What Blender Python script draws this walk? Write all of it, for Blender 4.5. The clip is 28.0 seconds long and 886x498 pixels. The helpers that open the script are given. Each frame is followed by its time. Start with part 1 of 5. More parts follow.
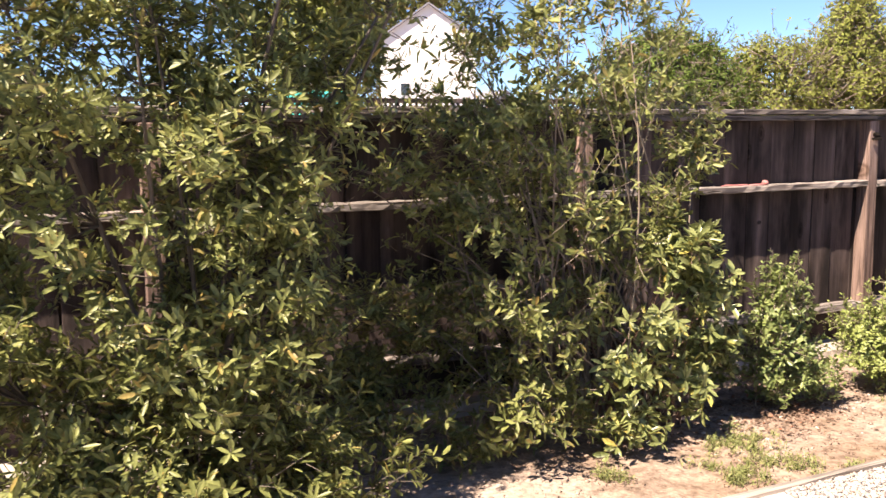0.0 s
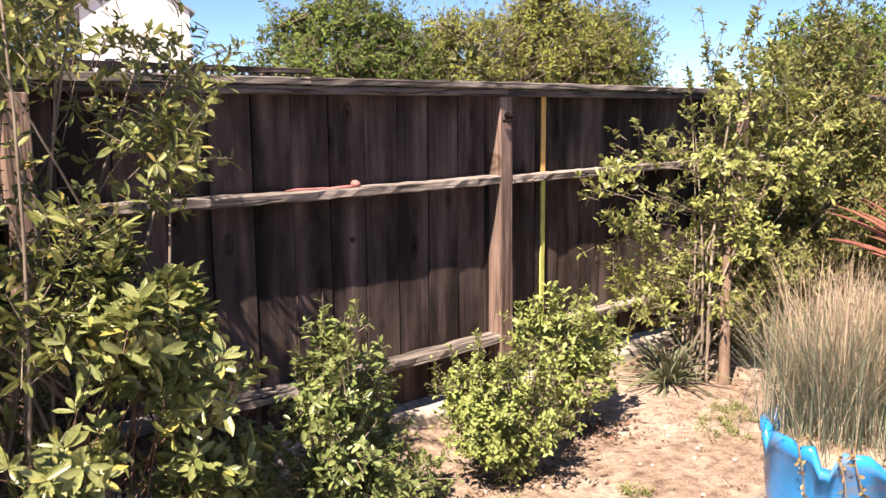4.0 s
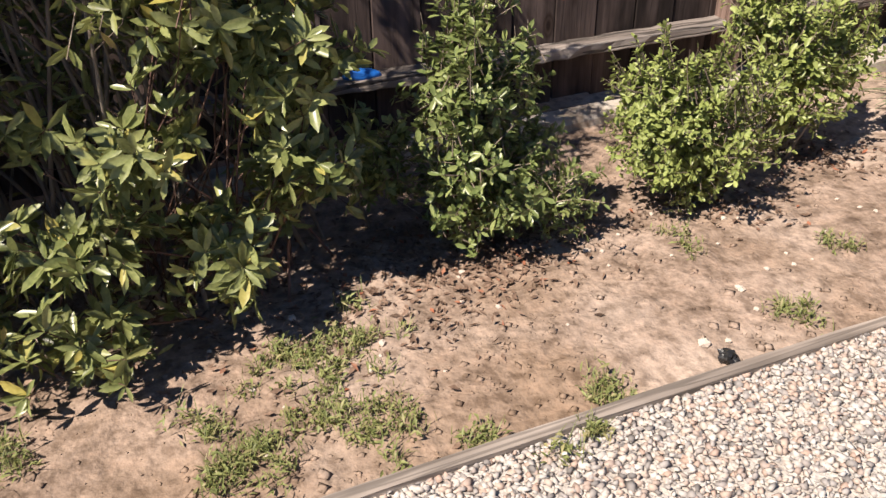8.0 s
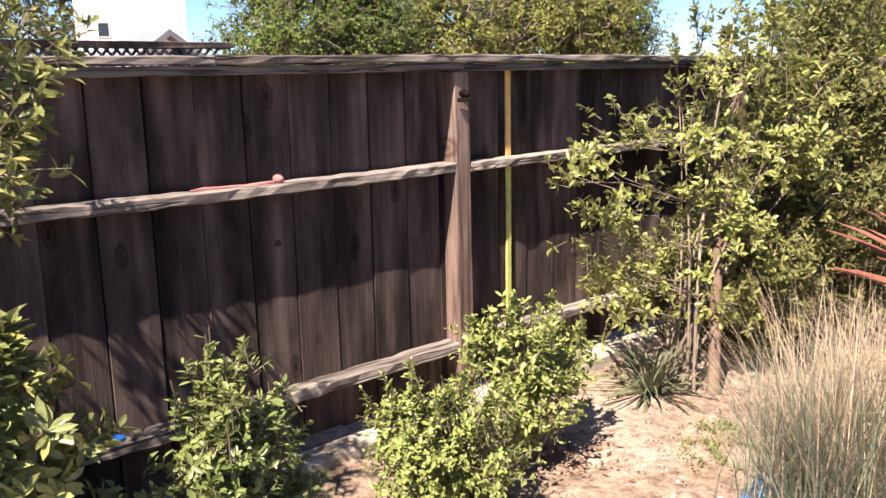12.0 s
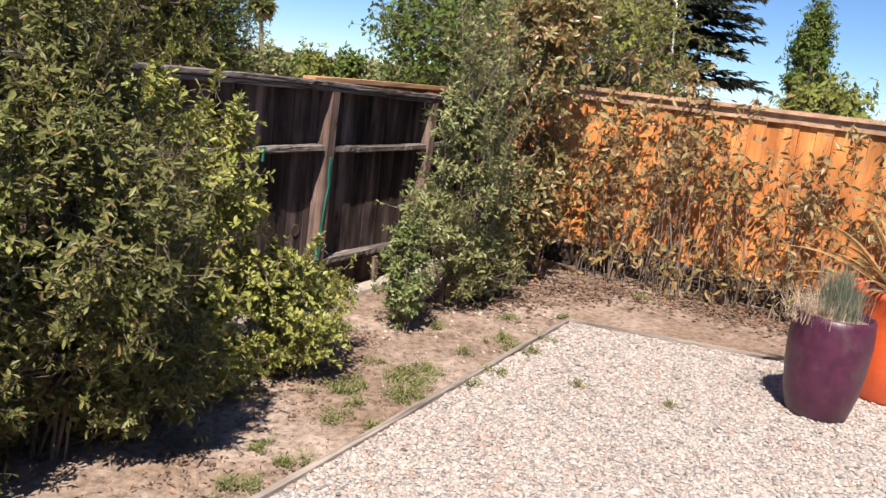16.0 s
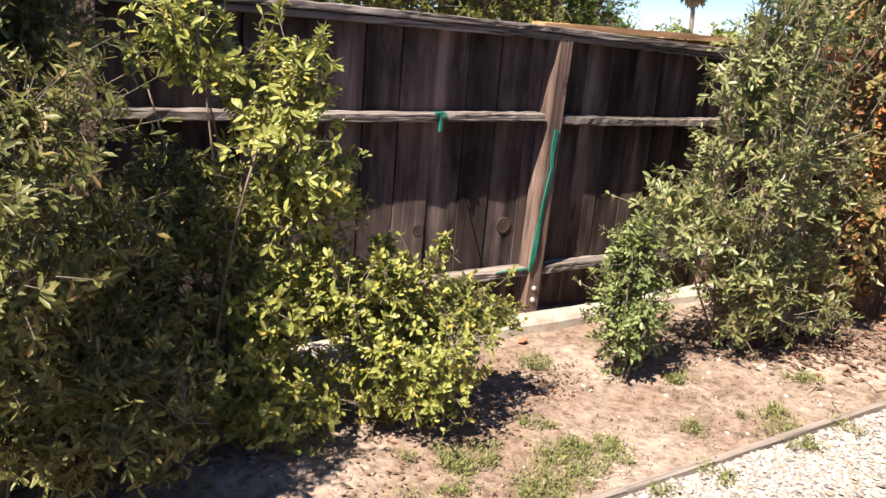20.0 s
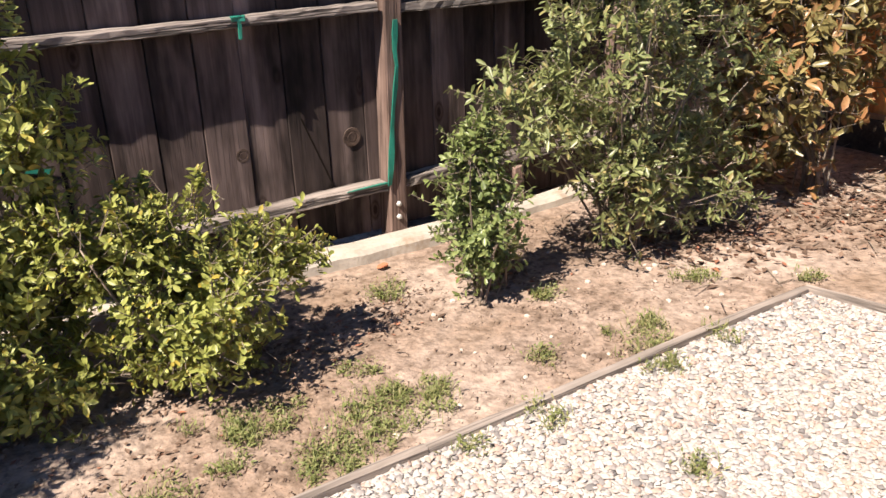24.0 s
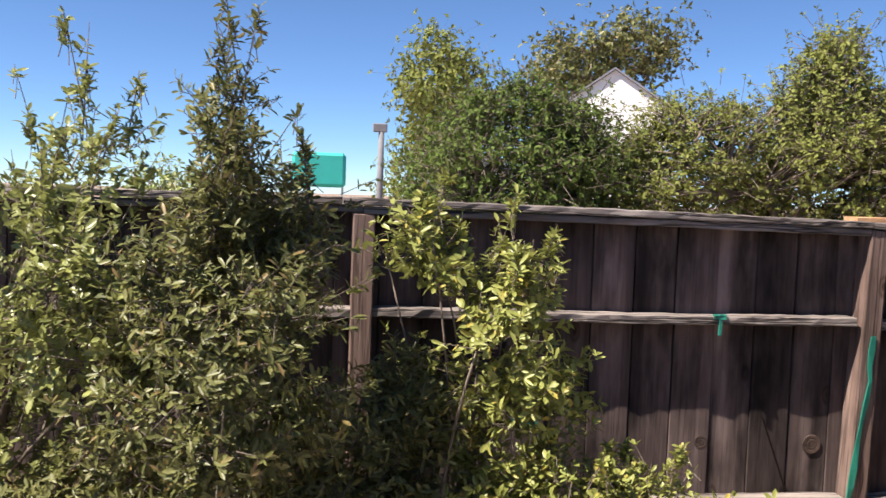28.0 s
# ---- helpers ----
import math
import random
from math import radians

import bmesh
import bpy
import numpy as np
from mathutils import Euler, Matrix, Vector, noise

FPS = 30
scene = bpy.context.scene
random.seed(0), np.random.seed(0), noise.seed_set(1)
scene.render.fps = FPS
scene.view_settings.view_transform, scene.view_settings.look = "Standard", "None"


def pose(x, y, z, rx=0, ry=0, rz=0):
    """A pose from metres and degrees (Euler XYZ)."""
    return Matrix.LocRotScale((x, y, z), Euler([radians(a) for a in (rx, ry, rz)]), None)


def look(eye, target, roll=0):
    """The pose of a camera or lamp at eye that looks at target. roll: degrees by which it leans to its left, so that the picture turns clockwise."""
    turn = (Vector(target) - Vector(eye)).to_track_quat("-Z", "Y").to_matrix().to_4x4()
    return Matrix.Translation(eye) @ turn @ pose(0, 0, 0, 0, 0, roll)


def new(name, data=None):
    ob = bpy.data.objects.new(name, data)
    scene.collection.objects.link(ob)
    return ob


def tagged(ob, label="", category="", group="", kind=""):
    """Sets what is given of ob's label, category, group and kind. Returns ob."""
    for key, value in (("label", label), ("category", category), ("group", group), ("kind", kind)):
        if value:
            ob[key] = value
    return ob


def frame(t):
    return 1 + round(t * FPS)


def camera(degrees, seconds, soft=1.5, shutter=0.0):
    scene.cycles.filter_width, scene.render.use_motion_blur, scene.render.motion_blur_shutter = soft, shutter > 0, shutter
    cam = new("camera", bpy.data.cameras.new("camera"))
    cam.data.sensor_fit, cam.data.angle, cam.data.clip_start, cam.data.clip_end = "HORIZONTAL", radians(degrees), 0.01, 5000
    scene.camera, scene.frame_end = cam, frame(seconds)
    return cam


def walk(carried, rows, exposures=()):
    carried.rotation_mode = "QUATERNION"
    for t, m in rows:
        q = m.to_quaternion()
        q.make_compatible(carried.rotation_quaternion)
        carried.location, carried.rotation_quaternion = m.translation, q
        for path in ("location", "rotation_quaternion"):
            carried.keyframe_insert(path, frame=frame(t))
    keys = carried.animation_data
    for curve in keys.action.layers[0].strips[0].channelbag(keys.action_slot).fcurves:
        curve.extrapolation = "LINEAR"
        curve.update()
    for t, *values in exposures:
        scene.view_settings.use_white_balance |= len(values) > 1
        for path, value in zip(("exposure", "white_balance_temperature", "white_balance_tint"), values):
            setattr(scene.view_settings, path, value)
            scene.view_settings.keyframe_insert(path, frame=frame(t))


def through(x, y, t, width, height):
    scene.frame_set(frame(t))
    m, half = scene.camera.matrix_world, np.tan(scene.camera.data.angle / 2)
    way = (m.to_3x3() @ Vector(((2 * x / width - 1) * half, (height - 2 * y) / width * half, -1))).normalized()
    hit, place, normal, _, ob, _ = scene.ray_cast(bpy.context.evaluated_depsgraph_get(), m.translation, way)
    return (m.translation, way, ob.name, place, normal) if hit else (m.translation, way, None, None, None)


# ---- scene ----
cam = camera(55.0, 28.0, shutter=0.1)
# seconds, stops, kelvin, tint
EXPOSURES = [(0, 1.66, 7400, 14), (3.5, 1.46, 7400, 14), (6, 1.48, 6900, 13), (7, 1.44, 6800, 10), (8, 0.80, 6800, 10), (10, 1.05, 6800, 10), (11, 1.40, 6800, 11), (12, 1.50, 7100, 13), (13.5, 1.26, 7200, 12), (15.5, 0.70, 6600, 10), (18, 0.74, 6600, 10), (20, 1.2, 6900, 10), (22.5, 1.14, 6900, 10), (25, 1.02, 6800, 10), (26.5, 1.14, 6800, 10), (28, 1.08, 6600, 10)]
PATH = [
    (0, (-5.349, -4.363, 1.556), (-4.524, -2.561, 1.289), -0.5),
    (0.5, (-5.055, -4.185, 1.551), (-4.093, -2.453, 1.277), -0.4),
    (1, (-4.781, -4.011, 1.567), (-3.76, -2.315, 1.285), -0.3),
    (1.5, (-4.548, -3.836, 1.549), (-3.437, -2.196, 1.272), -0.3),
    (2, (-4.319, -3.685, 1.515), (-3.11, -2.116, 1.241), -0.4),
    (2.5, (-4.058, -3.555, 1.525), (-2.803, -2.023, 1.245), -0.5),
    (3, (-3.833, -3.437, 1.53), (-2.547, -1.931, 1.249), -0.4),
    (3.5, (-3.588, -3.377, 1.541), (-2.272, -1.902, 1.238), -0.5),
    (5.5, (-2.785, -3.177, 1.533), (-1.62, -1.596, 1.155), 0.2),
    (6, (-2.707, -3.152, 1.539), (-1.685, -1.492, 1.093), 0.2),
    (6.5, (-2.714, -3.074, 1.491), (-1.786, -1.423, 0.847), 0.3),
    (7, (-2.724, -3.077, 1.466), (-1.934, -1.466, 0.583), 0.5),
    (7.5, (-2.74, -3.088, 1.474), (-2.037, -1.509, 0.468), -0.1),
    (8, (-2.71, -3.088, 1.495), (-2.054, -1.522, 0.437), -0.9),
    (8.5, (-2.701, -3.084, 1.531), (-2.067, -1.518, 0.461), -1.3),
    (9, (-2.708, -3.061, 1.559), (-2.069, -1.487, 0.502), -1.4),
    (9.5, (-2.725, -3.051, 1.58), (-2.063, -1.457, 0.569), -1.7),
    (10, (-2.737, -3.054, 1.605), (-2.017, -1.439, 0.67), -1.9),
    (10.5, (-2.732, -3.051, 1.616), (-1.886, -1.431, 0.803), -1.9),
    (11, (-2.754, -3.025, 1.657), (-1.705, -1.457, 0.994), -1.3),
    (11.5, (-2.768, -3.024, 1.638), (-1.564, -1.508, 1.136), -1.3),
    (12, (-2.745, -3.056, 1.617), (-1.452, -1.584, 1.214), -1.1),
    (12.5, (-2.572, -3.202, 1.608), (-1.215, -1.775, 1.258), -1.0),
    (13, (-2.334, -3.361, 1.609), (-0.902, -2.004, 1.28), -0.9),
    (13.5, (-2.004, -3.54, 1.595), (-0.472, -2.295, 1.276), -0.4),
    (15.5, (-0.58, -3.814, 1.884), (1.147, -2.895, 1.469), 4.3),
    (16, (-0.26, -3.811, 1.844), (1.48, -2.913, 1.434), 6.7),
    (16.5, (0.066, -3.733, 1.812), (1.815, -2.853, 1.405), 9.1),
    (17, (0.348, -3.719, 1.772), (2.096, -2.833, 1.373), 10.5),
    (17.5, (0.619, -3.734, 1.748), (2.331, -2.775, 1.361), 12.0),
    (18, (0.862, -3.663, 1.724), (2.44, -2.498, 1.333), 11.3),
    (18.5, (1.091, -3.668, 1.716), (2.476, -2.283, 1.312), 9.3),
    (19, (1.359, -3.703, 1.712), (2.58, -2.18, 1.275), 7.0),
    (19.5, (1.606, -3.694, 1.698), (2.743, -2.121, 1.215), 5.4),
    (20, (1.796, -3.677, 1.676), (2.888, -2.087, 1.148), 4.8),
    (20.5, (2.007, -3.698, 1.681), (3.034, -2.08, 1.108), 4.5),
    (22.5, (2.786, -3.633, 1.613), (3.598, -1.966, 0.862), -1.6),
    (23, (2.811, -3.664, 1.62), (3.638, -2.009, 0.862), -1.6),
    (23.5, (2.846, -3.699, 1.629), (3.721, -2.07, 0.866), -2.0),
    (24, (2.847, -3.702, 1.642), (3.849, -2.148, 0.881), -2.0),
    (24.5, (2.833, -3.708, 1.676), (3.96, -2.227, 0.944), -1.6),
    (25, (2.792, -3.694, 1.704), (4.009, -2.241, 1.065), -1.2),
    (25.5, (2.714, -3.683, 1.704), (3.985, -2.23, 1.18), -0.6),
    (26, (2.672, -3.685, 1.666), (3.957, -2.207, 1.256), 0.8),
    (26.5, (2.677, -3.729, 1.645), (3.848, -2.129, 1.381), 2.9),
    (27, (2.652, -3.76, 1.601), (3.491, -1.95, 1.459), 3.2),
    (27.5, (2.578, -3.814, 1.65), (3.052, -1.874, 1.534), 2.7),
    (28, (2.427, -3.9, 1.712), (2.648, -1.916, 1.591), 2.0),
]
walk(cam, [(t, look(eye, target, roll)) for t, eye, target, roll in PATH], exposures=EXPOSURES)

# ---------------------------------------------------------------- light
SUN_HEADING = 18.0      # degrees from +x towards +y, the way the light travels
SUN_HEIGHT = 54.0
sun_data = bpy.data.lights.new("sun", "SUN")
sun_data.energy, sun_data.angle, sun_data.color = 5.5, radians(0.53), (1.0, 0.90, 0.80)
sun = new("sun", sun_data)
_h, _e = radians(SUN_HEADING), radians(SUN_HEIGHT)
SUN_WAY = Vector((math.cos(_h) * math.cos(_e), math.sin(_h) * math.cos(_e), -math.sin(_e)))
sun.matrix_world = look((-6, -6, 14), tuple(Vector((-6, -6, 14)) + SUN_WAY))
world = bpy.data.worlds.new("sky")
scene.world = world
world.use_nodes = True
_n = world.node_tree.nodes
_sky = _n.new("ShaderNodeTexSky")
_sky.sky_type, _sky.sun_disc = "NISHITA", False
_sky.sun_elevation = _e
# the sun stands opposite to the way its light travels; the sky's rotation runs clockwise from +y
_sky.sun_rotation = math.atan2(-SUN_WAY.x, -SUN_WAY.y)
_sky.air_density, _sky.dust_density, _sky.ozone_density = 1.0, 0.0, 8.0
_sky.altitude = 4000
_n["Background"].inputs["Strength"].default_value = 0.083
world.node_tree.links.new(_sky.outputs[0], _n["Background"].inputs["Color"])


# ---------------------------------------------------------------- materials
def node_mat(name):
    m = bpy.data.materials.new(name)
    m.use_nodes = True
    nt = m.node_tree
    return m, nt, nt.nodes["Principled BSDF"]


def add(nt, kind, **values):
    n = nt.nodes.new(kind)
    for k, v in values.items():
        if k in n.inputs:
            n.inputs[k].default_value = v
    return n


def coords(nt, scale=(1, 1, 1), own=False):
    """Positions in metres, stretched; own: each object's own space, shifted by its random number."""
    tc = nt.nodes.new("ShaderNodeTexCoord")
    mp = nt.nodes.new("ShaderNodeMapping")
    mp.inputs["Scale"].default_value = scale
    nt.links.new(tc.outputs["Object"], mp.inputs["Vector"])
    if own:
        oi = nt.nodes.new("ShaderNodeObjectInfo")
        mul = nt.nodes.new("ShaderNodeMath")
        mul.operation = "MULTIPLY"
        mul.inputs[1].default_value = 37.0
        nt.links.new(oi.outputs["Random"], mul.inputs[0])
        nt.links.new(mul.outputs[0], mp.inputs["Location"])
    return mp.outputs[0]


def noise_tex(nt, vec, scale, detail=4.0, rough=0.55):
    n = add(nt, "ShaderNodeTexNoise", Scale=scale, Detail=detail, Roughness=rough)
    nt.links.new(vec, n.inputs["Vector"])
    return n.outputs["Fac"]


def ramp(nt, fac, stops):
    r = nt.nodes.new("ShaderNodeValToRGB")
    while len(r.color_ramp.elements) < len(stops):
        r.color_ramp.elements.new(0.5)
    for el, (p, c) in zip(r.color_ramp.elements, stops):
        el.position, el.color = p, (*c, 1)
    nt.links.new(fac, r.inputs["Fac"])
    return r.outputs["Color"]


def blend(nt, fac, a, b, mode="MIX"):
    m = nt.nodes.new("ShaderNodeMix")
    m.data_type, m.blend_type = "RGBA", mode
    for sock, v in ((m.inputs[0], fac), (m.inputs[6], a), (m.inputs[7], b)):
        if isinstance(v, (int, float)):
            sock.default_value = v
        elif isinstance(v, tuple):
            sock.default_value = (*v, 1)
        else:
            nt.links.new(v, sock)
    return m.outputs[2]


def bump(nt, bsdf, height, strength, distance):
    b = add(nt, "ShaderNodeBump", Strength=strength, Distance=distance)
    nt.links.new(height, b.inputs["Height"])
    nt.links.new(b.outputs[0], bsdf.inputs["Normal"])
    return b


def wood_mat(name, dark, mid, light, knots=True, rough=0.85, along="z", own=True, wear=0.5, tone_range=(0.8, 1.15), cracks=0.0, relief=0.004, stains=(0.6, 1.1)):
    m, nt, bs = node_mat(name)
    s = {"z": (1, 1, 0.06), "x": (0.06, 1, 1), "y": (1, 0.06, 1)}[along]
    v = coords(nt, s, own)
    grain = noise_tex(nt, v, 60, 5, 0.65)
    streak = noise_tex(nt, v, 11, 3, 0.5)
    blot = noise_tex(nt, coords(nt, {"z": (1.6, 1, 0.45), "x": (0.45, 1, 1.6), "y": (1, 0.45, 1.6)}[along], own), 3.2, 4, 0.6)
    col = ramp(nt, streak, [(0.3, dark), (0.5, mid), (0.72, light)])
    col = blend(nt, wear, col, ramp(nt, grain, [(0.3, dark), (0.7, light)]))
    oi = nt.nodes.new("ShaderNodeObjectInfo")
    tone = nt.nodes.new("ShaderNodeMapRange")
    tone.inputs["To Min"].default_value, tone.inputs["To Max"].default_value = tone_range
    nt.links.new(oi.outputs["Random"], tone.inputs["Value"])
    stain = nt.nodes.new("ShaderNodeMapRange")
    stain.inputs["From Min"].default_value, stain.inputs["From Max"].default_value = 0.38, 0.62
    stain.inputs["To Min"].default_value, stain.inputs["To Max"].default_value = stains
    nt.links.new(blot, stain.inputs["Value"])
    mul = nt.nodes.new("ShaderNodeMath")
    mul.operation = "MULTIPLY"
    nt.links.new(tone.outputs[0], mul.inputs[0])
    nt.links.new(stain.outputs[0], mul.inputs[1])
    sc = nt.nodes.new("ShaderNodeVectorMath")
    sc.operation = "SCALE"
    nt.links.new(col, sc.inputs[0])
    nt.links.new(mul.outputs[0], sc.inputs["Scale"])
    out = sc.outputs[0]
    if knots:
        vo = add(nt, "ShaderNodeTexVoronoi", Scale=1.0)
        kv = coords(nt, (5.5, 1, 2.6) if along == "z" else (2.6, 1, 5.5), own)
        nt.links.new(kv, vo.inputs["Vector"])
        k = ramp(nt, vo.outputs["Distance"], [(0.05, (0.25, 0.2, 0.18)), (0.09, (0.8, 0.75, 0.7)), (0.12, (0.45, 0.4, 0.36)), (0.17, (1, 1, 1))])
        out = blend(nt, 1.0, out, k, "MULTIPLY")
    height = grain
    if cracks:
        s2 = {"z": (1, 1, 0.035), "x": (0.035, 1, 1), "y": (1, 0.035, 1)}[along]
        line = noise_tex(nt, coords(nt, s2, own), 26, 2, 0.5)
        ck = ramp(nt, line, [(0.455, (1, 1, 1)), (0.49, (1 - cracks,) * 3), (0.51, (1 - cracks,) * 3), (0.545, (1, 1, 1))])
        out = blend(nt, 1.0, out, ck, "MULTIPLY")
        height = blend(nt, 1.0, ramp(nt, grain, [(0.2, (0.5, 0.5, 0.5)), (0.8, (1, 1, 1))]), ck, "MULTIPLY")
    nt.links.new(out, bs.inputs["Base Color"])
    bs.inputs["Roughness"].default_value = rough
    bs.inputs["Specular IOR Level"].default_value = 0.25
    bump(nt, bs, height, 0.7, relief)
    return m


def leaf_mat(name, dark, mid, light, odd=None, odd_from=0.9, rough=0.38, through=0.24, single=False, gloss=0.3):
    """Leaf blades: colour by the leaf, a little light passing through, glossy upper skin."""
    m, nt, bs = node_mat(name)
    geo = nt.nodes.new("ShaderNodeNewGeometry")
    rnd = geo.outputs["Random Per Island"]
    if single:
        rnd = nt.nodes.new("ShaderNodeObjectInfo").outputs["Random"]
    stops = [(0.0, dark), (0.45, mid), (0.85, light)]
    if odd:
        stops = [(0.0, dark), (0.4, mid), (odd_from - 0.05, light), (odd_from, odd)]
    col = ramp(nt, rnd, stops)
    patch = noise_tex(nt, coords(nt), 3.0, 2)
    col = blend(nt, ramp(nt, patch, [(0.35, (0, 0, 0)), (0.65, (0.45, 0.45, 0.45))]), col, light)
    vein = noise_tex(nt, coords(nt), 90, 2)
    col = blend(nt, 0.35, col, ramp(nt, vein, [(0.3, dark), (0.7, light)]))
    nt.links.new(col, bs.inputs["Base Color"])
    bs.inputs["Roughness"].default_value = rough
    bs.inputs["Specular IOR Level"].default_value = gloss
    tr = nt.nodes.new("ShaderNodeBsdfTranslucent")
    nt.links.new(blend(nt, 0.5, col, light), tr.inputs["Color"])
    mx = nt.nodes.new("ShaderNodeMixShader")
    mx.inputs[0].default_value = through
    nt.links.new(bs.outputs[0], mx.inputs[1])
    nt.links.new(tr.outputs[0], mx.inputs[2])
    nt.links.new(mx.outputs[0], nt.nodes["Material Output"].inputs["Surface"])
    return m


def plain_mat(name, col, rough=0.6, vary=0.25, scale=8.0, metal=0.0, bumpy=0.2, spec=0.5, dirt=None):
    m, nt, bs = node_mat(name)
    n1 = noise_tex(nt, coords(nt), scale, 5)
    n2 = noise_tex(nt, coords(nt), scale * 9, 3)
    lo = tuple(c * (1 - vary) for c in col)
    hi = tuple(min(1, c * (1 + vary)) for c in col)
    c = ramp(nt, n1, [(0.3, lo), (0.7, hi)])
    c = blend(nt, 0.3, c, ramp(nt, n2, [(0.3, lo), (0.7, hi)]))
    if dirt:
        c = blend(nt, ramp(nt, noise_tex(nt, coords(nt), 5.5, 6, 0.7), [(0.52, (0, 0, 0)), (0.66, (0.8, 0.8, 0.8))]), c, dirt)
    nt.links.new(c, bs.inputs["Base Color"])
    bs.inputs["Roughness"].default_value, bs.inputs["Metallic"].default_value = rough, metal
    bs.inputs["Specular IOR Level"].default_value = spec
    if bumpy:
        bump(nt, bs, n2, bumpy, 0.004)
    return m


def soil_mat():
    m, nt, bs = node_mat("dry_soil")
    v = coords(nt)
    big = noise_tex(nt, v, 0.9, 5, 0.6)
    mid = noise_tex(nt, v, 6, 4, 0.6)
    fine = noise_tex(nt, v, 70, 4, 0.6)
    c = ramp(nt, mid, [(0.30, (0.132, 0.097, 0.076)), (0.5, (0.242, 0.182, 0.146)), (0.70, (0.355, 0.275, 0.228))])
    c = blend(nt, 0.22, c, ramp(nt, fine, [(0.34, (0.12, 0.08, 0.055)), (0.5, (0.35, 0.25, 0.185)), (0.66, (0.54, 0.41, 0.325))]))
    c = blend(nt, ramp(nt, big, [(0.47, (0, 0, 0)), (0.62, (0.75, 0.75, 0.75))]), c, (0.45, 0.365, 0.31))
    damp = noise_tex(nt, v, 1.5, 3, 0.55)
    c = blend(nt, ramp(nt, damp, [(0.50, (0, 0, 0)), (0.66, (0.7, 0.7, 0.7))]), c, (0.222, 0.155, 0.108))
    grit = noise_tex(nt, v, 19, 4, 0.6)
    c = blend(nt, 0.6, c, ramp(nt, grit, [(0.36, (0.36, 0.32, 0.29)), (0.5, (0.90, 0.90, 0.90)), (0.64, (1.22, 1.18, 1.16))]), "MULTIPLY")
    nt.links.new(c, bs.inputs["Base Color"])
    bs.inputs["Roughness"].default_value = 0.95
    bs.inputs["Specular IOR Level"].default_value = 0.1
    add2 = nt.nodes.new("ShaderNodeMath")
    nt.links.new(noise_tex(nt, v, 34, 3, 0.5), add2.inputs[0])
    nt.links.new(noise_tex(nt, v, 12, 2, 0.5), add2.inputs[1])
    bump(nt, bs, add2.outputs[0], 0.9, 0.014)
    return m


def pebble_mat():
    m, nt, bs = node_mat("pebble")
    geo = nt.nodes.new("ShaderNodeNewGeometry")
    c = ramp(nt, geo.outputs["Random Per Island"], [(0.0, (0.15, 0.138, 0.135)), (0.16, (0.33, 0.305, 0.295)), (0.42, (0.51, 0.485, 0.46)), (0.66, (0.46, 0.395, 0.35)), (0.86, (0.39, 0.28, 0.23)), (0.96, (0.30, 0.27, 0.26))])
    n = noise_tex(nt, coords(nt), 60, 4)
    c = blend(nt, 0.3, c, ramp(nt, n, [(0.3, (0.55, 0.50, 0.45)), (0.7, (0.95, 0.94, 0.92))]), "MULTIPLY")
    nt.links.new(c, bs.inputs["Base Color"])
    bs.inputs["Roughness"].default_value = 0.75
    bump(nt, bs, n, 0.3, 0.003)
    return m


def gravel_bed_mat():
    m, nt, bs = node_mat("gravel_bed")
    v = coords(nt)
    c = ramp(nt, noise_tex(nt, v, 55, 5, 0.7), [(0.32, (0.22, 0.195, 0.175)), (0.5, (0.42, 0.385, 0.355)), (0.68, (0.60, 0.565, 0.53))])
    c = blend(nt, 0.4, c, ramp(nt, noise_tex(nt, v, 2.0, 4), [(0.35, (0.38, 0.335, 0.30)), (0.65, (0.54, 0.505, 0.47))]))
    nt.links.new(c, bs.inputs["Base Color"])
    bs.inputs["Roughness"].default_value = 0.9
    bump(nt, bs, noise_tex(nt, v, 55, 3), 1.0, 0.015)
    return m


OLD_WOOD = wood_mat("weathered_fence_wood", (0.034, 0.025, 0.024), (0.080, 0.058, 0.053), (0.175, 0.132, 0.122), tone_range=(0.66, 1.08), cracks=0.18, wear=0.16, stains=(0.32, 1.5))
RAIL_WOOD = wood_mat("weathered_rail_wood", (0.095, 0.074, 0.067), (0.25, 0.21, 0.19), (0.47, 0.42, 0.385), along="x", knots=False, cracks=0.75, relief=0.008)
CAP_WOOD = wood_mat("weathered_cap_wood", (0.055, 0.044, 0.041), (0.155, 0.128, 0.117), (0.36, 0.318, 0.292), along="x", knots=False, cracks=0.75, relief=0.008)
POST_WOOD = wood_mat("weathered_post_wood", (0.100, 0.062, 0.051), (0.215, 0.140, 0.115), (0.39, 0.28, 0.24), cracks=0.45)
OLD_KNOT = wood_mat("dark_knot_wood", (0.045, 0.030, 0.024), (0.085, 0.058, 0.046), (0.15, 0.105, 0.085), knots=False)
NEW_WOOD = wood_mat("orange_redwood", (0.46, 0.14, 0.036), (0.76, 0.285, 0.082), (0.88, 0.43, 0.16), rough=0.7, wear=0.35)
NEW_CAP = wood_mat("pale_redwood_cap", (0.42, 0.24, 0.14), (0.62, 0.38, 0.24), (0.74, 0.50, 0.34), along="y", knots=False, rough=0.75)
NEW_CAP_X = wood_mat("orange_redwood_cap", (0.40, 0.20, 0.09), (0.62, 0.34, 0.17), (0.74, 0.46, 0.27), along="x", knots=False, rough=0.75)
DARK_KICK = wood_mat("dark_kickboard_wood", (0.035, 0.026, 0.022), (0.075, 0.055, 0.045), (0.13, 0.10, 0.08), along="y")
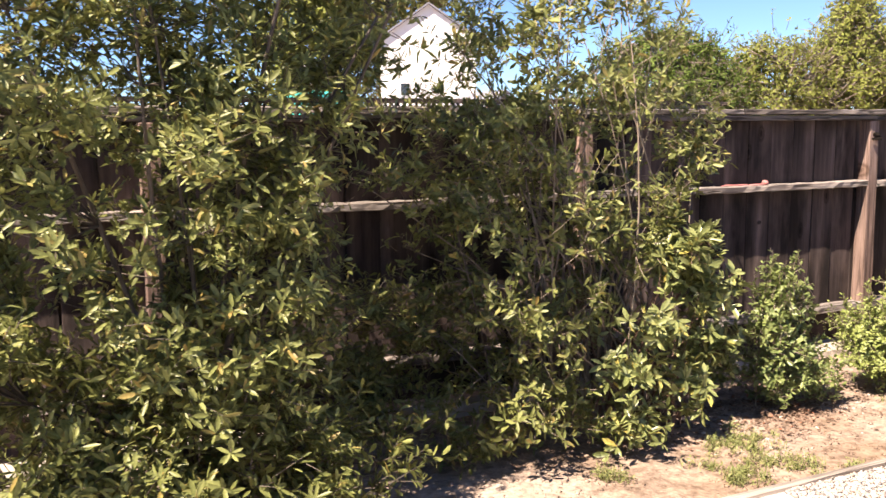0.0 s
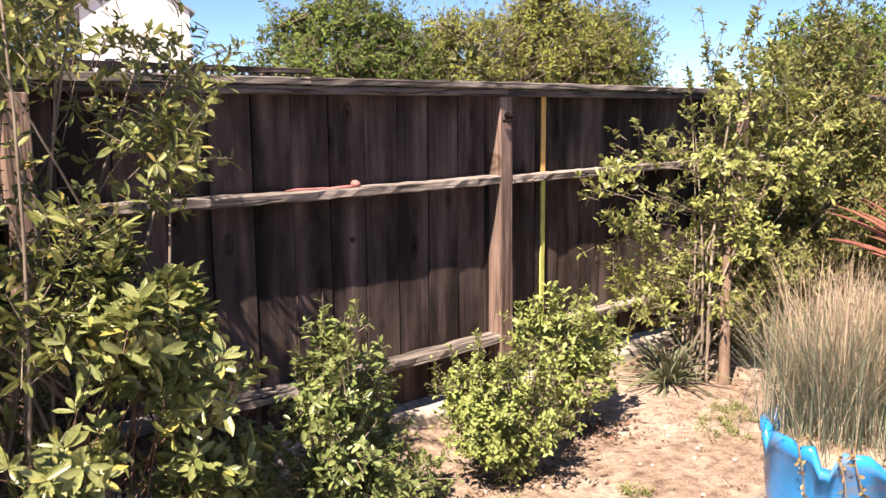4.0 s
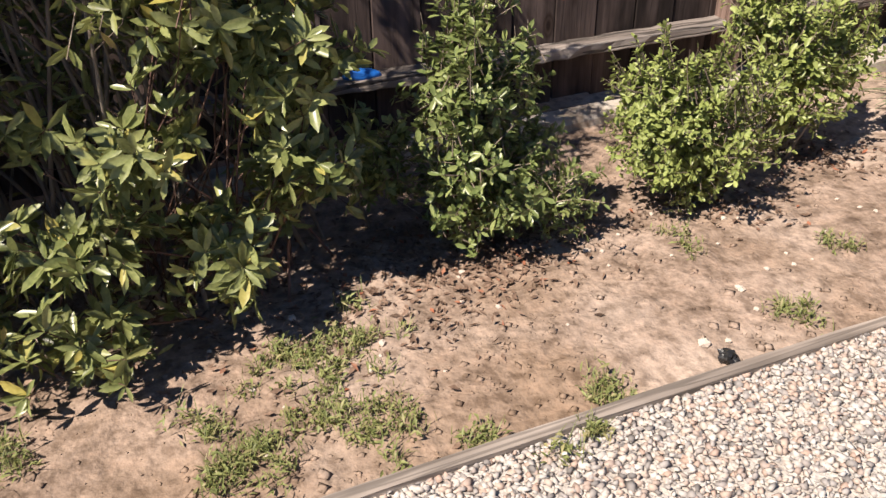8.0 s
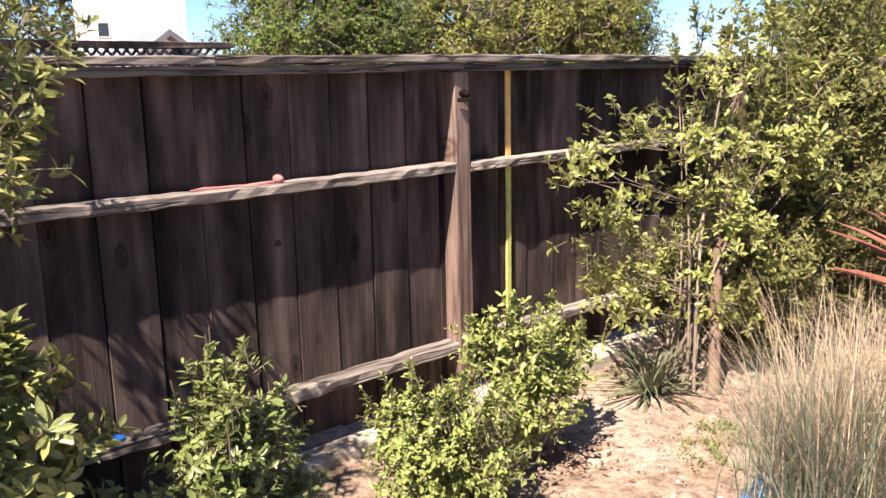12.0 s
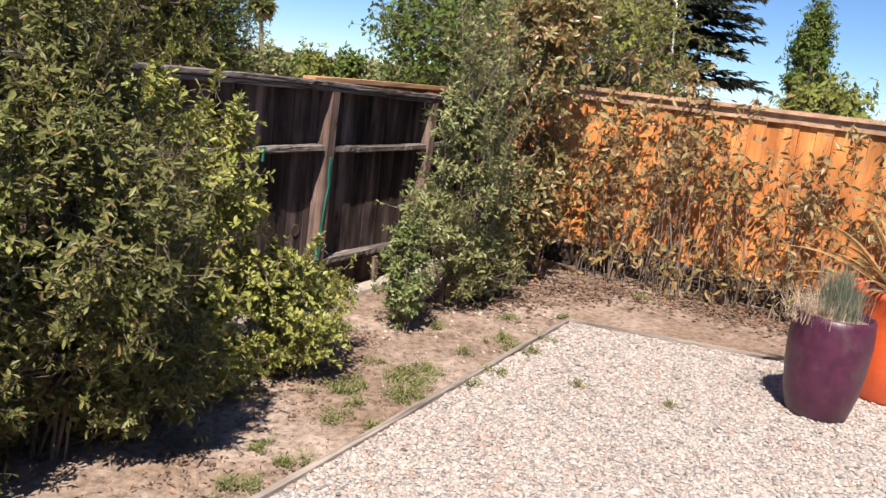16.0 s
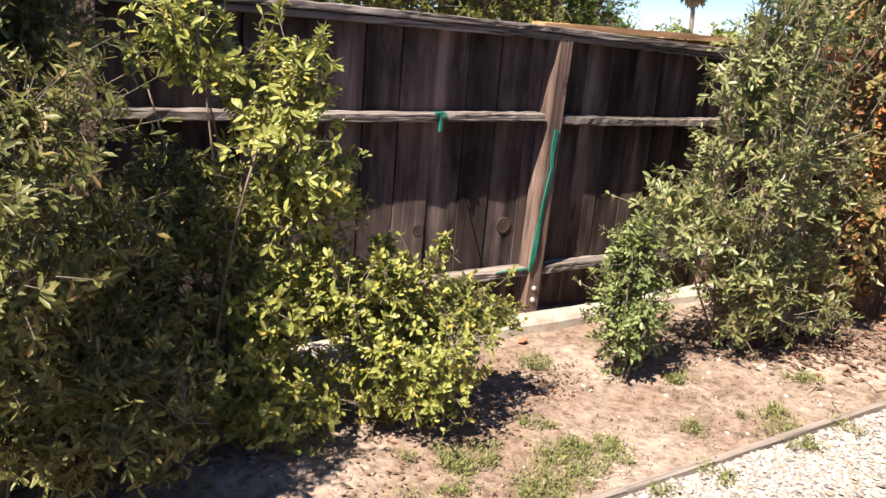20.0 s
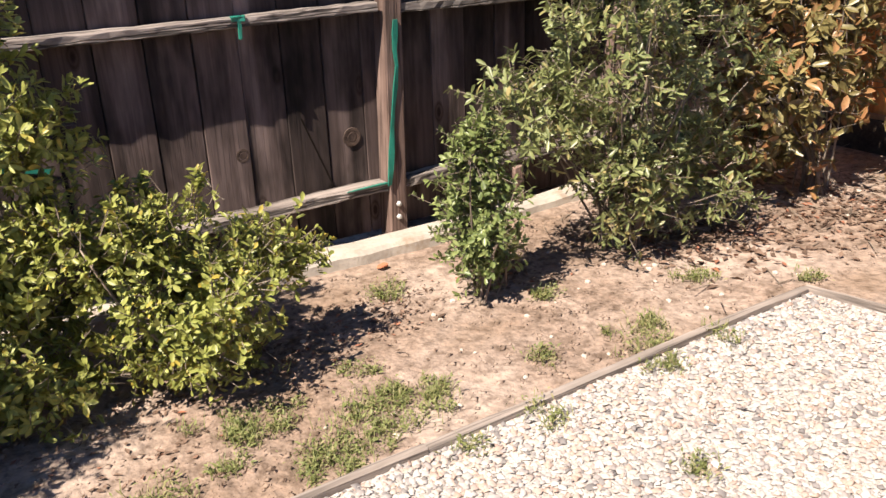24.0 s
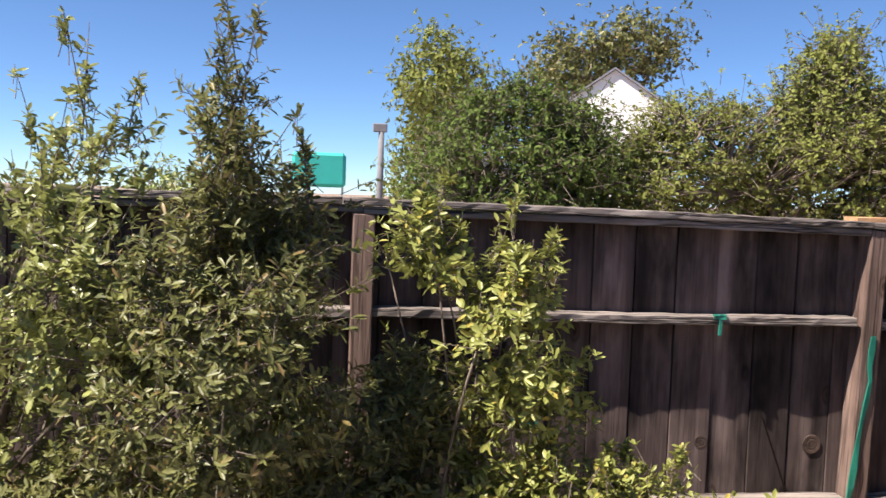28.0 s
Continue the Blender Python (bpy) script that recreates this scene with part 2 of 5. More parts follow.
EDGING = wood_mat("grey_edging_wood", (0.20, 0.165, 0.14), (0.34, 0.285, 0.25), (0.47, 0.41, 0.365), along="x", knots=False, cracks=0.4)
BARK = wood_mat("grey_bark", (0.12, 0.09, 0.07), (0.24, 0.19, 0.15), (0.38, 0.32, 0.26), knots=False, own=False)
TAN_BARK = wood_mat("tan_bark", (0.090, 0.058, 0.042), (0.165, 0.110, 0.082), (0.27, 0.19, 0.145), knots=False, own=False)
DARK_BARK = wood_mat("dark_grey_bark", (0.06, 0.05, 0.04), (0.13, 0.105, 0.085), (0.22, 0.18, 0.15), knots=False, own=False)
RED_BARK = wood_mat("reddish_twig_bark", (0.085, 0.045, 0.036), (0.17, 0.095, 0.075), (0.28, 0.18, 0.14), knots=False, own=False)
SOIL = soil_mat()
PEBBLE = pebble_mat()
GRAVEL_BED = gravel_bed_mat()
PALE_STONE = plain_mat("pale_stone", (0.50, 0.43, 0.37), 0.9, 0.3, 12, bumpy=0.3, spec=0.2)
CONCRETE = plain_mat("pale_concrete", (0.40, 0.36, 0.315), 0.9, 0.28, 6, bumpy=0.6, spec=0.2, dirt=(0.30, 0.23, 0.17))
LEAF_GLOSSY = leaf_mat("glossy_green_leaf", (0.042, 0.060, 0.016), (0.122, 0.155, 0.048), (0.34, 0.365, 0.145), (0.54, 0.42, 0.09), 0.965, rough=0.33, gloss=0.52)
LEAF_DEEP = leaf_mat("deep_green_leaf", (0.037, 0.054, 0.016), (0.113, 0.130, 0.034), (0.285, 0.300, 0.105), (0.360, 0.220, 0.070), 0.965, rough=0.42, gloss=0.32)
LEAF_FRESH = leaf_mat("fresh_green_leaf", (0.054, 0.090, 0.028), (0.145, 0.195, 0.060), (0.300, 0.345, 0.130), rough=0.34, gloss=0.4)
LEAF_LIME = leaf_mat("lime_green_leaf", (0.125, 0.155, 0.036), (0.215, 0.275, 0.074), (0.365, 0.415, 0.145))
LEAF_YELLOW = leaf_mat("yellow_green_leaf", (0.132, 0.155, 0.026), (0.235, 0.265, 0.064), (0.405, 0.420, 0.130), (0.550, 0.380, 0.060), 0.95)
LEAF_GREY = leaf_mat("grey_green_leaf", (0.038, 0.050, 0.016), (0.098, 0.112, 0.034), (0.240, 0.240, 0.082), (0.330, 0.200, 0.090), 0.95, rough=0.42, gloss=0.30)
LEAF_OLIVE = leaf_mat("olive_green_leaf", (0.064, 0.085, 0.028), (0.158, 0.190, 0.066), (0.315, 0.340, 0.145), (0.420, 0.300, 0.130), 0.9, rough=0.36, gloss=0.4)
LEAF_OLIVE_LIME = leaf_mat("light_olive_leaf", (0.075, 0.090, 0.026), (0.190, 0.220, 0.060), (0.38, 0.40, 0.135), rough=0.34, gloss=0.4)
LEAF_BROWN = leaf_mat("brown_olive_leaf", (0.150, 0.085, 0.034), (0.310, 0.200, 0.085), (0.50, 0.36, 0.17), (0.19, 0.190, 0.065), 0.60)
LEAF_RED = leaf_mat("red_tinged_leaf", (0.080, 0.062, 0.024), (0.172, 0.152, 0.054), (0.34, 0.29, 0.12), (0.40, 0.14, 0.07), 0.76, rough=0.33, gloss=0.45)
LEAF_TREE = leaf_mat("tree_leaf", (0.122, 0.148, 0.036), (0.186, 0.214, 0.050), (0.275, 0.295, 0.082), rough=0.75, gloss=0.12)
LEAF_TREE_DARK = leaf_mat("dark_tree_leaf", (0.058, 0.096, 0.022), (0.098, 0.150, 0.034), (0.155, 0.210, 0.052), rough=0.75, gloss=0.12)
LEAF_PINE = leaf_mat("conifer_needles", (0.018, 0.030, 0.020), (0.040, 0.058, 0.038), (0.085, 0.105, 0.072), rough=0.6, through=0.1)
STRAP_RED = leaf_mat("bronze_red_strap_leaf", (0.085, 0.024, 0.022), (0.23, 0.080, 0.060), (0.36, 0.165, 0.115), (0.56, 0.36, 0.12), 0.90, rough=0.45, single=True)
STRAP_TAN = leaf_mat("tan_bronze_strap_leaf", (0.22, 0.12, 0.05), (0.42, 0.25, 0.10), (0.62, 0.42, 0.18), rough=0.45, single=True)
STRAP_GREEN = leaf_mat("grey_green_strap_leaf", (0.05, 0.065, 0.034), (0.10, 0.120, 0.062), (0.21, 0.225, 0.135), rough=0.55, single=True)
DRY_GRASS = leaf_mat("dry_grass_blade", (0.28, 0.20, 0.14), (0.48, 0.36, 0.26), (0.62, 0.50, 0.38), rough=0.6)
STRAW = leaf_mat("pale_straw_blade", (0.24, 0.20, 0.13), (0.42, 0.35, 0.25), (0.58, 0.50, 0.37), rough=0.6)
GREEN_GRASS = leaf_mat("green_grass_blade", (0.085, 0.115, 0.082), (0.165, 0.205, 0.145), (0.29, 0.32, 0.235), rough=0.5)
WEED_LEAF = leaf_mat("weed_leaf", (0.075, 0.10, 0.03), (0.16, 0.19, 0.06), (0.28, 0.30, 0.12), (0.34, 0.28, 0.15), 0.85, rough=0.5)
VARIEGATED = leaf_mat("variegated_ivy_leaf", (0.22, 0.24, 0.10), (0.48, 0.42, 0.22), (0.68, 0.58, 0.36), (0.10, 0.16, 0.05), 0.7)
DEAD_LEAF = leaf_mat("fallen_leaf", (0.045, 0.029, 0.022), (0.120, 0.077, 0.056), (0.26, 0.175, 0.13), (0.38, 0.12, 0.06), 0.94, rough=0.8, through=0.1, gloss=0.15)
BLUE_GLAZE = plain_mat("blue_glaze", (0.012, 0.24, 0.62), 0.22, 0.25, 9, bumpy=0.1, dirt=(0.20, 0.17, 0.13))
RED_GLAZE = plain_mat("red_glaze", (0.60, 0.035, 0.018), 0.28, 0.2, 5, bumpy=0.08)
PURPLE_GLAZE = plain_mat("purple_glaze", (0.070, 0.014, 0.040), 0.42, 0.4, 14, bumpy=0.3, dirt=(0.09, 0.05, 0.06))
ORANGE_GLAZE = plain_mat("orange_glaze", (0.62, 0.10, 0.03), 0.35, 0.2, 6, bumpy=0.08)
TERRACOTTA = plain_mat("dull_terracotta", (0.42, 0.17, 0.09), 0.85, 0.25, 30)
BLACK_ROT = plain_mat("blackened_rotten_wood", (0.016, 0.012, 0.010), 0.95, 0.4, 30, bumpy=0.5, spec=0.1)
GREEN_TAPE = plain_mat("green_plastic_tape", (0.015, 0.17, 0.125), 0.45, 0.3, 20, bumpy=0.2)
PINK_CLOTH = plain_mat("faded_red_rag", (0.46, 0.18, 0.17), 0.95, 0.4, 25)
WHITE_WALL = plain_mat("white_painted_wall", (0.80, 0.80, 0.79), 0.8, 0.06, 1.5, bumpy=0.15)
TAN_STUCCO = plain_mat("tan_stucco", (0.34, 0.29, 0.24), 0.95, 0.15, 4, bumpy=0.4, spec=0.2)
GREY_ROOF = plain_mat("grey_shingle", (0.20, 0.20, 0.23), 0.9, 0.25, 3)
TEAL = plain_mat("teal_canvas", (0.03, 0.42, 0.36), 0.7, 0.12, 2)
LAMP_METAL = plain_mat("pale_lamp_metal", (0.62, 0.62, 0.60), 0.5, 0.1, 3, metal=0.3)
# sunlit view through the fence gap, its brightness put into two strip colours
GAP_ORANGE = plain_mat("orange_gap_view", (0.80, 0.46, 0.15), 0.7, 0.3, 20, dirt=(0.60, 0.46, 0.30))
GAP_LIME = plain_mat("lime_gap_view", (0.56, 0.56, 0.16), 0.7, 0.3, 20, dirt=(0.42, 0.38, 0.20))
GREY_POLE = plain_mat("weathered_grey_pole", (0.20, 0.20, 0.21), 0.85, 0.2, 6)
DARK_GLASS = plain_mat("dark_window_glass", (0.03, 0.035, 0.04), 0.1, 0.1, 1, bumpy=0)
# distance haze is mixed into this flat blue-grey hill colour
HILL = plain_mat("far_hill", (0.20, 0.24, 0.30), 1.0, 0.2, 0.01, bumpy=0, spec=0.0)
BLACK_PLASTIC = plain_mat("black_plastic", (0.02, 0.02, 0.022), 0.4, 0.2, 30)
BLUE_CLOTH = plain_mat("blue_tarp", (0.01, 0.13, 0.5), 0.5, 0.2, 20)


# ---------------------------------------------------------------- building helpers
def raw_mesh(name, verts, tris, mats, which=None, smooth=False):
    """A mesh from arrays of corners and triangles."""
    me = bpy.data.meshes.new(name)
    verts, tris = np.asarray(verts, np.float32), np.asarray(tris, np.int32)
    me.vertices.add(len(verts))
    me.vertices.foreach_set("co", verts.ravel())
    me.loops.add(tris.size)
    me.loops.foreach_set("vertex_index", tris.ravel())
    me.polygons.add(len(tris))
    me.polygons.foreach_set("loop_start", np.arange(0, tris.size, 3, dtype=np.int32))
    if which is not None:
        me.polygons.foreach_set("material_index", np.asarray(which, np.int32))
    if smooth:
        me.polygons.foreach_set("use_smooth", np.ones(len(tris), bool))
    me.update(calc_edges=True)
    for m in mats if isinstance(mats, (list, tuple)) else [mats]:
        me.materials.append(m)
    return me


def bm_mesh(name, bm, mat, smooth=False):
    me = bpy.data.meshes.new(name)
    bmesh.ops.recalc_face_normals(bm, faces=bm.faces)
    bm.to_mesh(me)
    bm.free()
    me.materials.append(mat)
    for p in me.polygons:
        p.use_smooth = smooth
    return me


def part(name, data, parent, label="", at=None):
    ob = new(name, data)
    ob.parent = parent
    if at is not None:
        ob.matrix_basis = at
    return tagged(ob, label)


def thing(name, label, category, at=(0, 0, 0), group="", kind=""):
    ob = new(name)
    ob.location = at
    ob.empty_display_size = 0.1
    return tagged(ob, label, category, group, kind)


def add_box(bm, lo, hi, jitter=0.0, rng=None, cuts=0):
    """A box with slightly chamfered, uneven long edges."""
    lo, hi = Vector(lo), Vector(hi)
    vs = []
    for x in (lo.x, hi.x):
        for y in (lo.y, hi.y):
            for z in (lo.z, hi.z):
                j = [rng.uniform(-jitter, jitter) for _ in range(3)] if jitter and rng else (0, 0, 0)
                vs.append(bm.verts.new((x + j[0], y + j[1], z + j[2])))
    fs = [(0, 1, 3, 2), (4, 6, 7, 5), (0, 4, 5, 1), (2, 3, 7, 6), (0, 2, 6, 4), (1, 5, 7, 3)]
    return [bm.faces.new([vs[i] for i in f]) for f in fs]


def box_mesh(name, size, mat, bevel=0.004, jitter=0.0, rng=None):
    """A block centred on x and y, standing on z = 0, with softened edges."""
    bm = bmesh.new()
    sx, sy, sz = size
    add_box(bm, (-sx / 2, -sy / 2, 0), (sx / 2, sy / 2, sz), jitter, rng)
    if bevel:
        bmesh.ops.bevel(bm, geom=list(bm.edges), offset=bevel, segments=1, affect="EDGES")
    return bm_mesh(name, bm, mat)


def beam_mesh(name, length, deep, high, mat, rng, rough=0.004, pieces=12, bow=0.003):
    """A rail along x from 0 to length: worn, a little bowed, with ragged edges."""
    bm = bmesh.new()
    rings = []
    ph = rng.uniform(0, 6)
    for i in range(pieces + 1):
        u = i / pieces
        s = bow * math.sin(u * 5 + ph)
        cs = [(0, 0), (-deep, 0), (-deep, high), (0, high)]
        rings.append([bm.verts.new((u * length, y + (rng.uniform(-rough, rough) if y else 0), z + s + rng.uniform(-rough, rough) * 0.5)) for y, z in cs])
    for a, b in zip(rings, rings[1:]):
        for k in range(4):
            bm.faces.new((a[k], a[(k + 1) % 4], b[(k + 1) % 4], b[k]))
    bm.faces.new(rings[0])
    bm.faces.new(rings[-1][::-1])
    bmesh.ops.bevel(bm, geom=[e for e in bm.edges if abs(e.verts[0].co.x - e.verts[1].co.x) > 0.01], offset=0.005, segments=1, affect="EDGES")
    return bm_mesh(name, bm, mat)


def lathe(name, profile, mat, sides=40, wobble=0.0):
    """A turned body from (radius, height) pairs, outside then inside."""
    bm = bmesh.new()
    rings = []
    for r, z in profile:
        rings.append([bm.verts.new((r * math.cos(a), r * math.sin(a), z + wobble * math.sin(3 * a) * (z > 0.1))) for a in (2 * math.pi * k / sides for k in range(sides))])
    for a, b in zip(rings, rings[1:]):
        for k in range(sides):
            bm.faces.new((a[k], a[(k + 1) % sides], b[(k + 1) % sides], b[k]))
    bm.faces.new(rings[0][::-1])
    bm.faces.new(rings[-1])
    return bm_mesh(name, bm, mat, True)


def unit(v):
    return v / np.maximum(np.linalg.norm(v, axis=-1, keepdims=True), 1e-9)


def leaves(base, way, up, length, width, droop, fold=0.25, fine=False):
    """Folded leaf blades, widest past the middle. All arguments are arrays with one row a leaf. fine: more, rounder pieces."""
    way = unit(way)
    side = unit(np.cross(way, up))
    nrm = np.cross(side, way)
    L, W, D = (np.broadcast_to(np.asarray(v, float), (len(base),))[:, None] for v in (length, width, droop))
    if not fine:
        mid = base + way * L * 0.52 - nrm * W * fold * 0.5
        lft = base + way * L * 0.58 - side * W * 0.5 + nrm * W * fold * 0.5
        rgt = base + way * L * 0.58 + side * W * 0.5 + nrm * W * fold * 0.5
        tip = base + way * L - nrm * D * L
        v = np.stack([base, lft, mid, rgt, tip], 1).reshape(-1, 3)
        t = np.array([(0, 2, 1), (0, 3, 2), (1, 2, 4), (2, 3, 4)])
        return v, (np.arange(len(base))[:, None, None] * 5 + t).reshape(-1, 3)
    rows = [base]
    for u, w in ((0.34, 0.80), (0.72, 0.92)):
        c = base + way * L * u - nrm * (D * L * u ** 2.2 + W * fold * 0.45 * w)
        s, n = side * W * 0.5 * w, nrm * W * fold * 0.9 * w
        rows += [c - s + n, c, c + s + n]
    rows.append(base + way * L - nrm * D * L)
    t = [(0, 2, 1), (0, 3, 2)]
    t += [(1, 2, 5), (1, 5, 4), (2, 3, 6), (2, 6, 5), (4, 5, 7), (5, 6, 7)]
    return np.stack(rows, 1).reshape(-1, 3), (np.arange(len(base))[:, None, None] * 8 + np.array(t)).reshape(-1, 3)


def sticks(a, b, ra, rb, sides=3):
    """Thin tapered sticks from a to b."""
    w = unit(b - a)
    s = unit(np.cross(w, np.where(np.abs(w[:, 2:]) > 0.9, [[1.0, 0, 0]], [[0, 0, 1.0]])))
    n = np.cross(w, s)
    ra, rb = (np.broadcast_to(np.asarray(r, float), (len(a),))[:, None] for r in (ra, rb))
    ang = [2 * math.pi * k / sides for k in range(sides)]
    v = np.stack([a + (s * math.cos(t) + n * math.sin(t)) * ra for t in ang] + [b + (s * math.cos(t) + n * math.sin(t)) * rb for t in ang], 1)
    tri = []
    for k in range(sides):
        j = (k + 1) % sides
        tri += [(k, j, sides + j), (k, sides + j, sides + k)]
    return v.reshape(-1, 3), (np.arange(len(a))[:, None, None] * 2 * sides + np.array(tri)).reshape(-1, 3)


def tube_mesh(name, pts, radii, mat, sides=6):
    """A bent, tapering stem through the points."""
    pts = np.asarray(pts, float)
    way = unit(np.gradient(pts, axis=0))
    ref = np.array([0.31, 0.95, 0.02])
    s = unit(np.cross(way, ref))
    n = np.cross(way, s)
    ang = np.linspace(0, 2 * np.pi, sides, endpoint=False)
    ring = pts[:, None] + (s[:, None] * np.cos(ang)[None, :, None] + n[:, None] * np.sin(ang)[None, :, None]) * np.asarray(radii)[:, None, None]
    v = ring.reshape(-1, 3)
    tri = []
    for i in range(len(pts) - 1):
        for k in range(sides):
            a, b, c, d = i * sides + k, i * sides + (k + 1) % sides, (i + 1) * sides + (k + 1) % sides, (i + 1) * sides + k
            tri += [(a, b, c), (a, c, d)]
    for k in range(1, sides - 1):
        tri.append((len(v) - sides, len(v) - sides + k, len(v) - sides + k + 1))
    return raw_mesh(name, v, tri, mat, smooth=True)


FENCE_Y, FENCE_TOP = -0.03, 1.66


def clear_of_fence(p):
    """Keeps foliage on the yard's side of both fences, below their tops."""
    low = p[:, 2] < FENCE_TOP + 0.06
    p[:, 1] = np.where(low, np.minimum(p[:, 1], FENCE_Y - 0.04), p[:, 1])
    p[:, 0] = np.where(p[:, 2] < 1.95, np.minimum(p[:, 0], 8.13), p[:, 0])
    p[:, 2] = np.maximum(p[:, 2], 0.03)
    return p


def shrub(name, label, category, seed, base, lobes, mat, leaf=(0.06, 0.022), per=7, spread=(35, 85), stems=5, stem_r=0.012,
          clump=0.11, tips=14, up=0.5, bark=None, group="", wild=0.25, keep=True, crown_name="foliage", shoots=0, shoot_len=0.4, twig_r=0.0022, hollow=0.55, spacing=0.02, fine=True, root=(0.05, 0.05)):
    """A bush. lobes: (x, y, z, rx, ry, rz, clumps), heights above the ground. Stems rise from the base to the clumps; each clump
    carries tips, and each tip a rosette of folded leaves. shoots: upright wands above the crown."""
    rng = np.random.default_rng(seed)
    bark = bark or BARK
    b0 = np.array(base, float)
    top = thing(name, label, category, tuple(b0), group)
    # clump centres, mostly near the skin of the lobes
    cen, outw = [], []
    for x, y, z, rx, ry, rz, n in lobes:
        u = unit(rng.normal(size=(n, 3)))
        s = hollow + (1 - hollow) * rng.random((n, 1)) ** 0.6
        cen.append(np.array([x, y, z]) + u * s * [rx, ry, rz])
        outw.append(u)
    cen, outw = np.concatenate(cen), np.concatenate(outw)
    if keep:
        cen = clear_of_fence(cen)
    # main stems
    cen[:, 2] = np.maximum(cen[:, 2], 0.06)
    zs = cen[:, 2]
    goals = cen[rng.choice(len(cen), stems, replace=len(cen) < stems, p=zs / zs.sum())]
    lines = []
    for g in goals:
        start = b0 + np.append(rng.normal(size=2) * root, 0)
        t = np.linspace(0, 1, 7)[:, None]
        bend = np.array([*(rng.normal(size=2) * 0.05), 0])
        line = start + (g - start) * np.concatenate([t ** 1.25, t ** 1.25, t ** 0.9], 1) + bend * np.sin(t * 3.1)
        if keep:
            line = clear_of_fence(line)
        line[0, 2] = b0[2] - 0.03
        lines.append(line)
        part("stem", tube_mesh("stem", line - b0, np.linspace(stem_r, stem_r * 0.35, 7) * rng.uniform(0.7, 1.25), bark), top)
    joints = np.concatenate([l[1:] for l in lines])
    # limbs from the stems to the clumps
    d = np.linalg.norm(joints[None] - cen[:, None], axis=2) + 2.0 * np.maximum(0, joints[None, :, 2] - cen[:, None, 2] + 0.05)
    src = joints[d.argmin(1)]
    midp = (src + cen) / 2 + rng.normal(size=cen.shape) * 0.03
    va, ta = sticks(src, midp, stem_r * 0.32, stem_r * 0.25)
    vb, tb = sticks(midp, cen, stem_r * 0.25, stem_r * 0.16)
    # tips in each clump
    k = rng.poisson(tips, len(cen)) + 2
    own = np.repeat(np.arange(len(cen)), k)
    size = clump * rng.uniform(0.6, 1.4, len(cen))[own][:, None]
    tip = cen[own] + rng.normal(size=(len(own), 3)) * size * [1, 1, 0.85]
    way = unit(outw[own] * 0.7 + np.array([0, 0, up]) + rng.normal(size=tip.shape) * wild + (tip - cen[own]) * 3)
    if shoots:
        tops = cen[np.argsort(-cen[:, 2])[: max(shoots * 2, 4)]]
        root = tops[rng.integers(0, len(tops), shoots)]
        hgt = shoot_len * rng.uniform(0.5, 1.15, (shoots, 1))
        end = root + np.concatenate([rng.normal(size=(shoots, 2)) * 0.10 * hgt / 0.4, hgt], 1)
        vs, ts = sticks(root, end, 0.004, 0.0015)
        va, ta = np.concatenate([va, vs]), np.concatenate([ta, ts + len(va)])
        f = rng.random((shoots, 9, 1)) * 0.75 + 0.25
        st = (root[:, None] + (end - root)[:, None] * f).reshape(-1, 3)
        tip = np.concatenate([tip, st])
        own = np.concatenate([own, np.full(len(st), -1)])
        way = np.concatenate([way, unit(rng.normal(size=st.shape) * 0.3 + [0, 0, 1.0])])
    if keep:
        tip = clear_of_fence(tip)
    inner = tip - way * rng.uniform(0.05, 0.12, (len(tip), 1))
    inner[own >= 0] = inner[own >= 0] * 0.55 + cen[own[own >= 0]] * 0.45
    vc, tc = sticks(inner, tip, twig_r, twig_r * 0.6)
    v = np.concatenate([va, vb, vc]) - b0
    t = np.concatenate([ta, tb + len(va), tc + len(va) + len(vb)])
    part("branching", raw_mesh("branching", v, t, bark), top)
    # leaves
    n = len(tip) * per
    o = np.repeat(np.arange(len(tip)), per)
    axis = way[o]
    perp = unit(np.cross(axis, unit(rng.normal(size=(n, 3)))))
    a = np.radians(rng.uniform(*spread, n))[:, None]
    lw = axis * np.cos(a) + perp * np.sin(a)
    at = tip[o] - axis * (rng.random((n, 1)) ** 1.5) * spacing * per * 0.5
    big = rng.uniform(0.6, 1.25, n)
    lv, lt = leaves(at, lw, axis + rng.normal(size=(n, 3)) * 0.25, leaf[0] * big, leaf[1] * big * rng.uniform(0.8, 1.2, n), rng.uniform(-0.05, 0.3, n), fine=fine)
    if keep:
        lv = clear_of_fence(lv)
    part(crown_name, raw_mesh("foliage", lv - b0, lt, mat, smooth=fine), top)
    return top


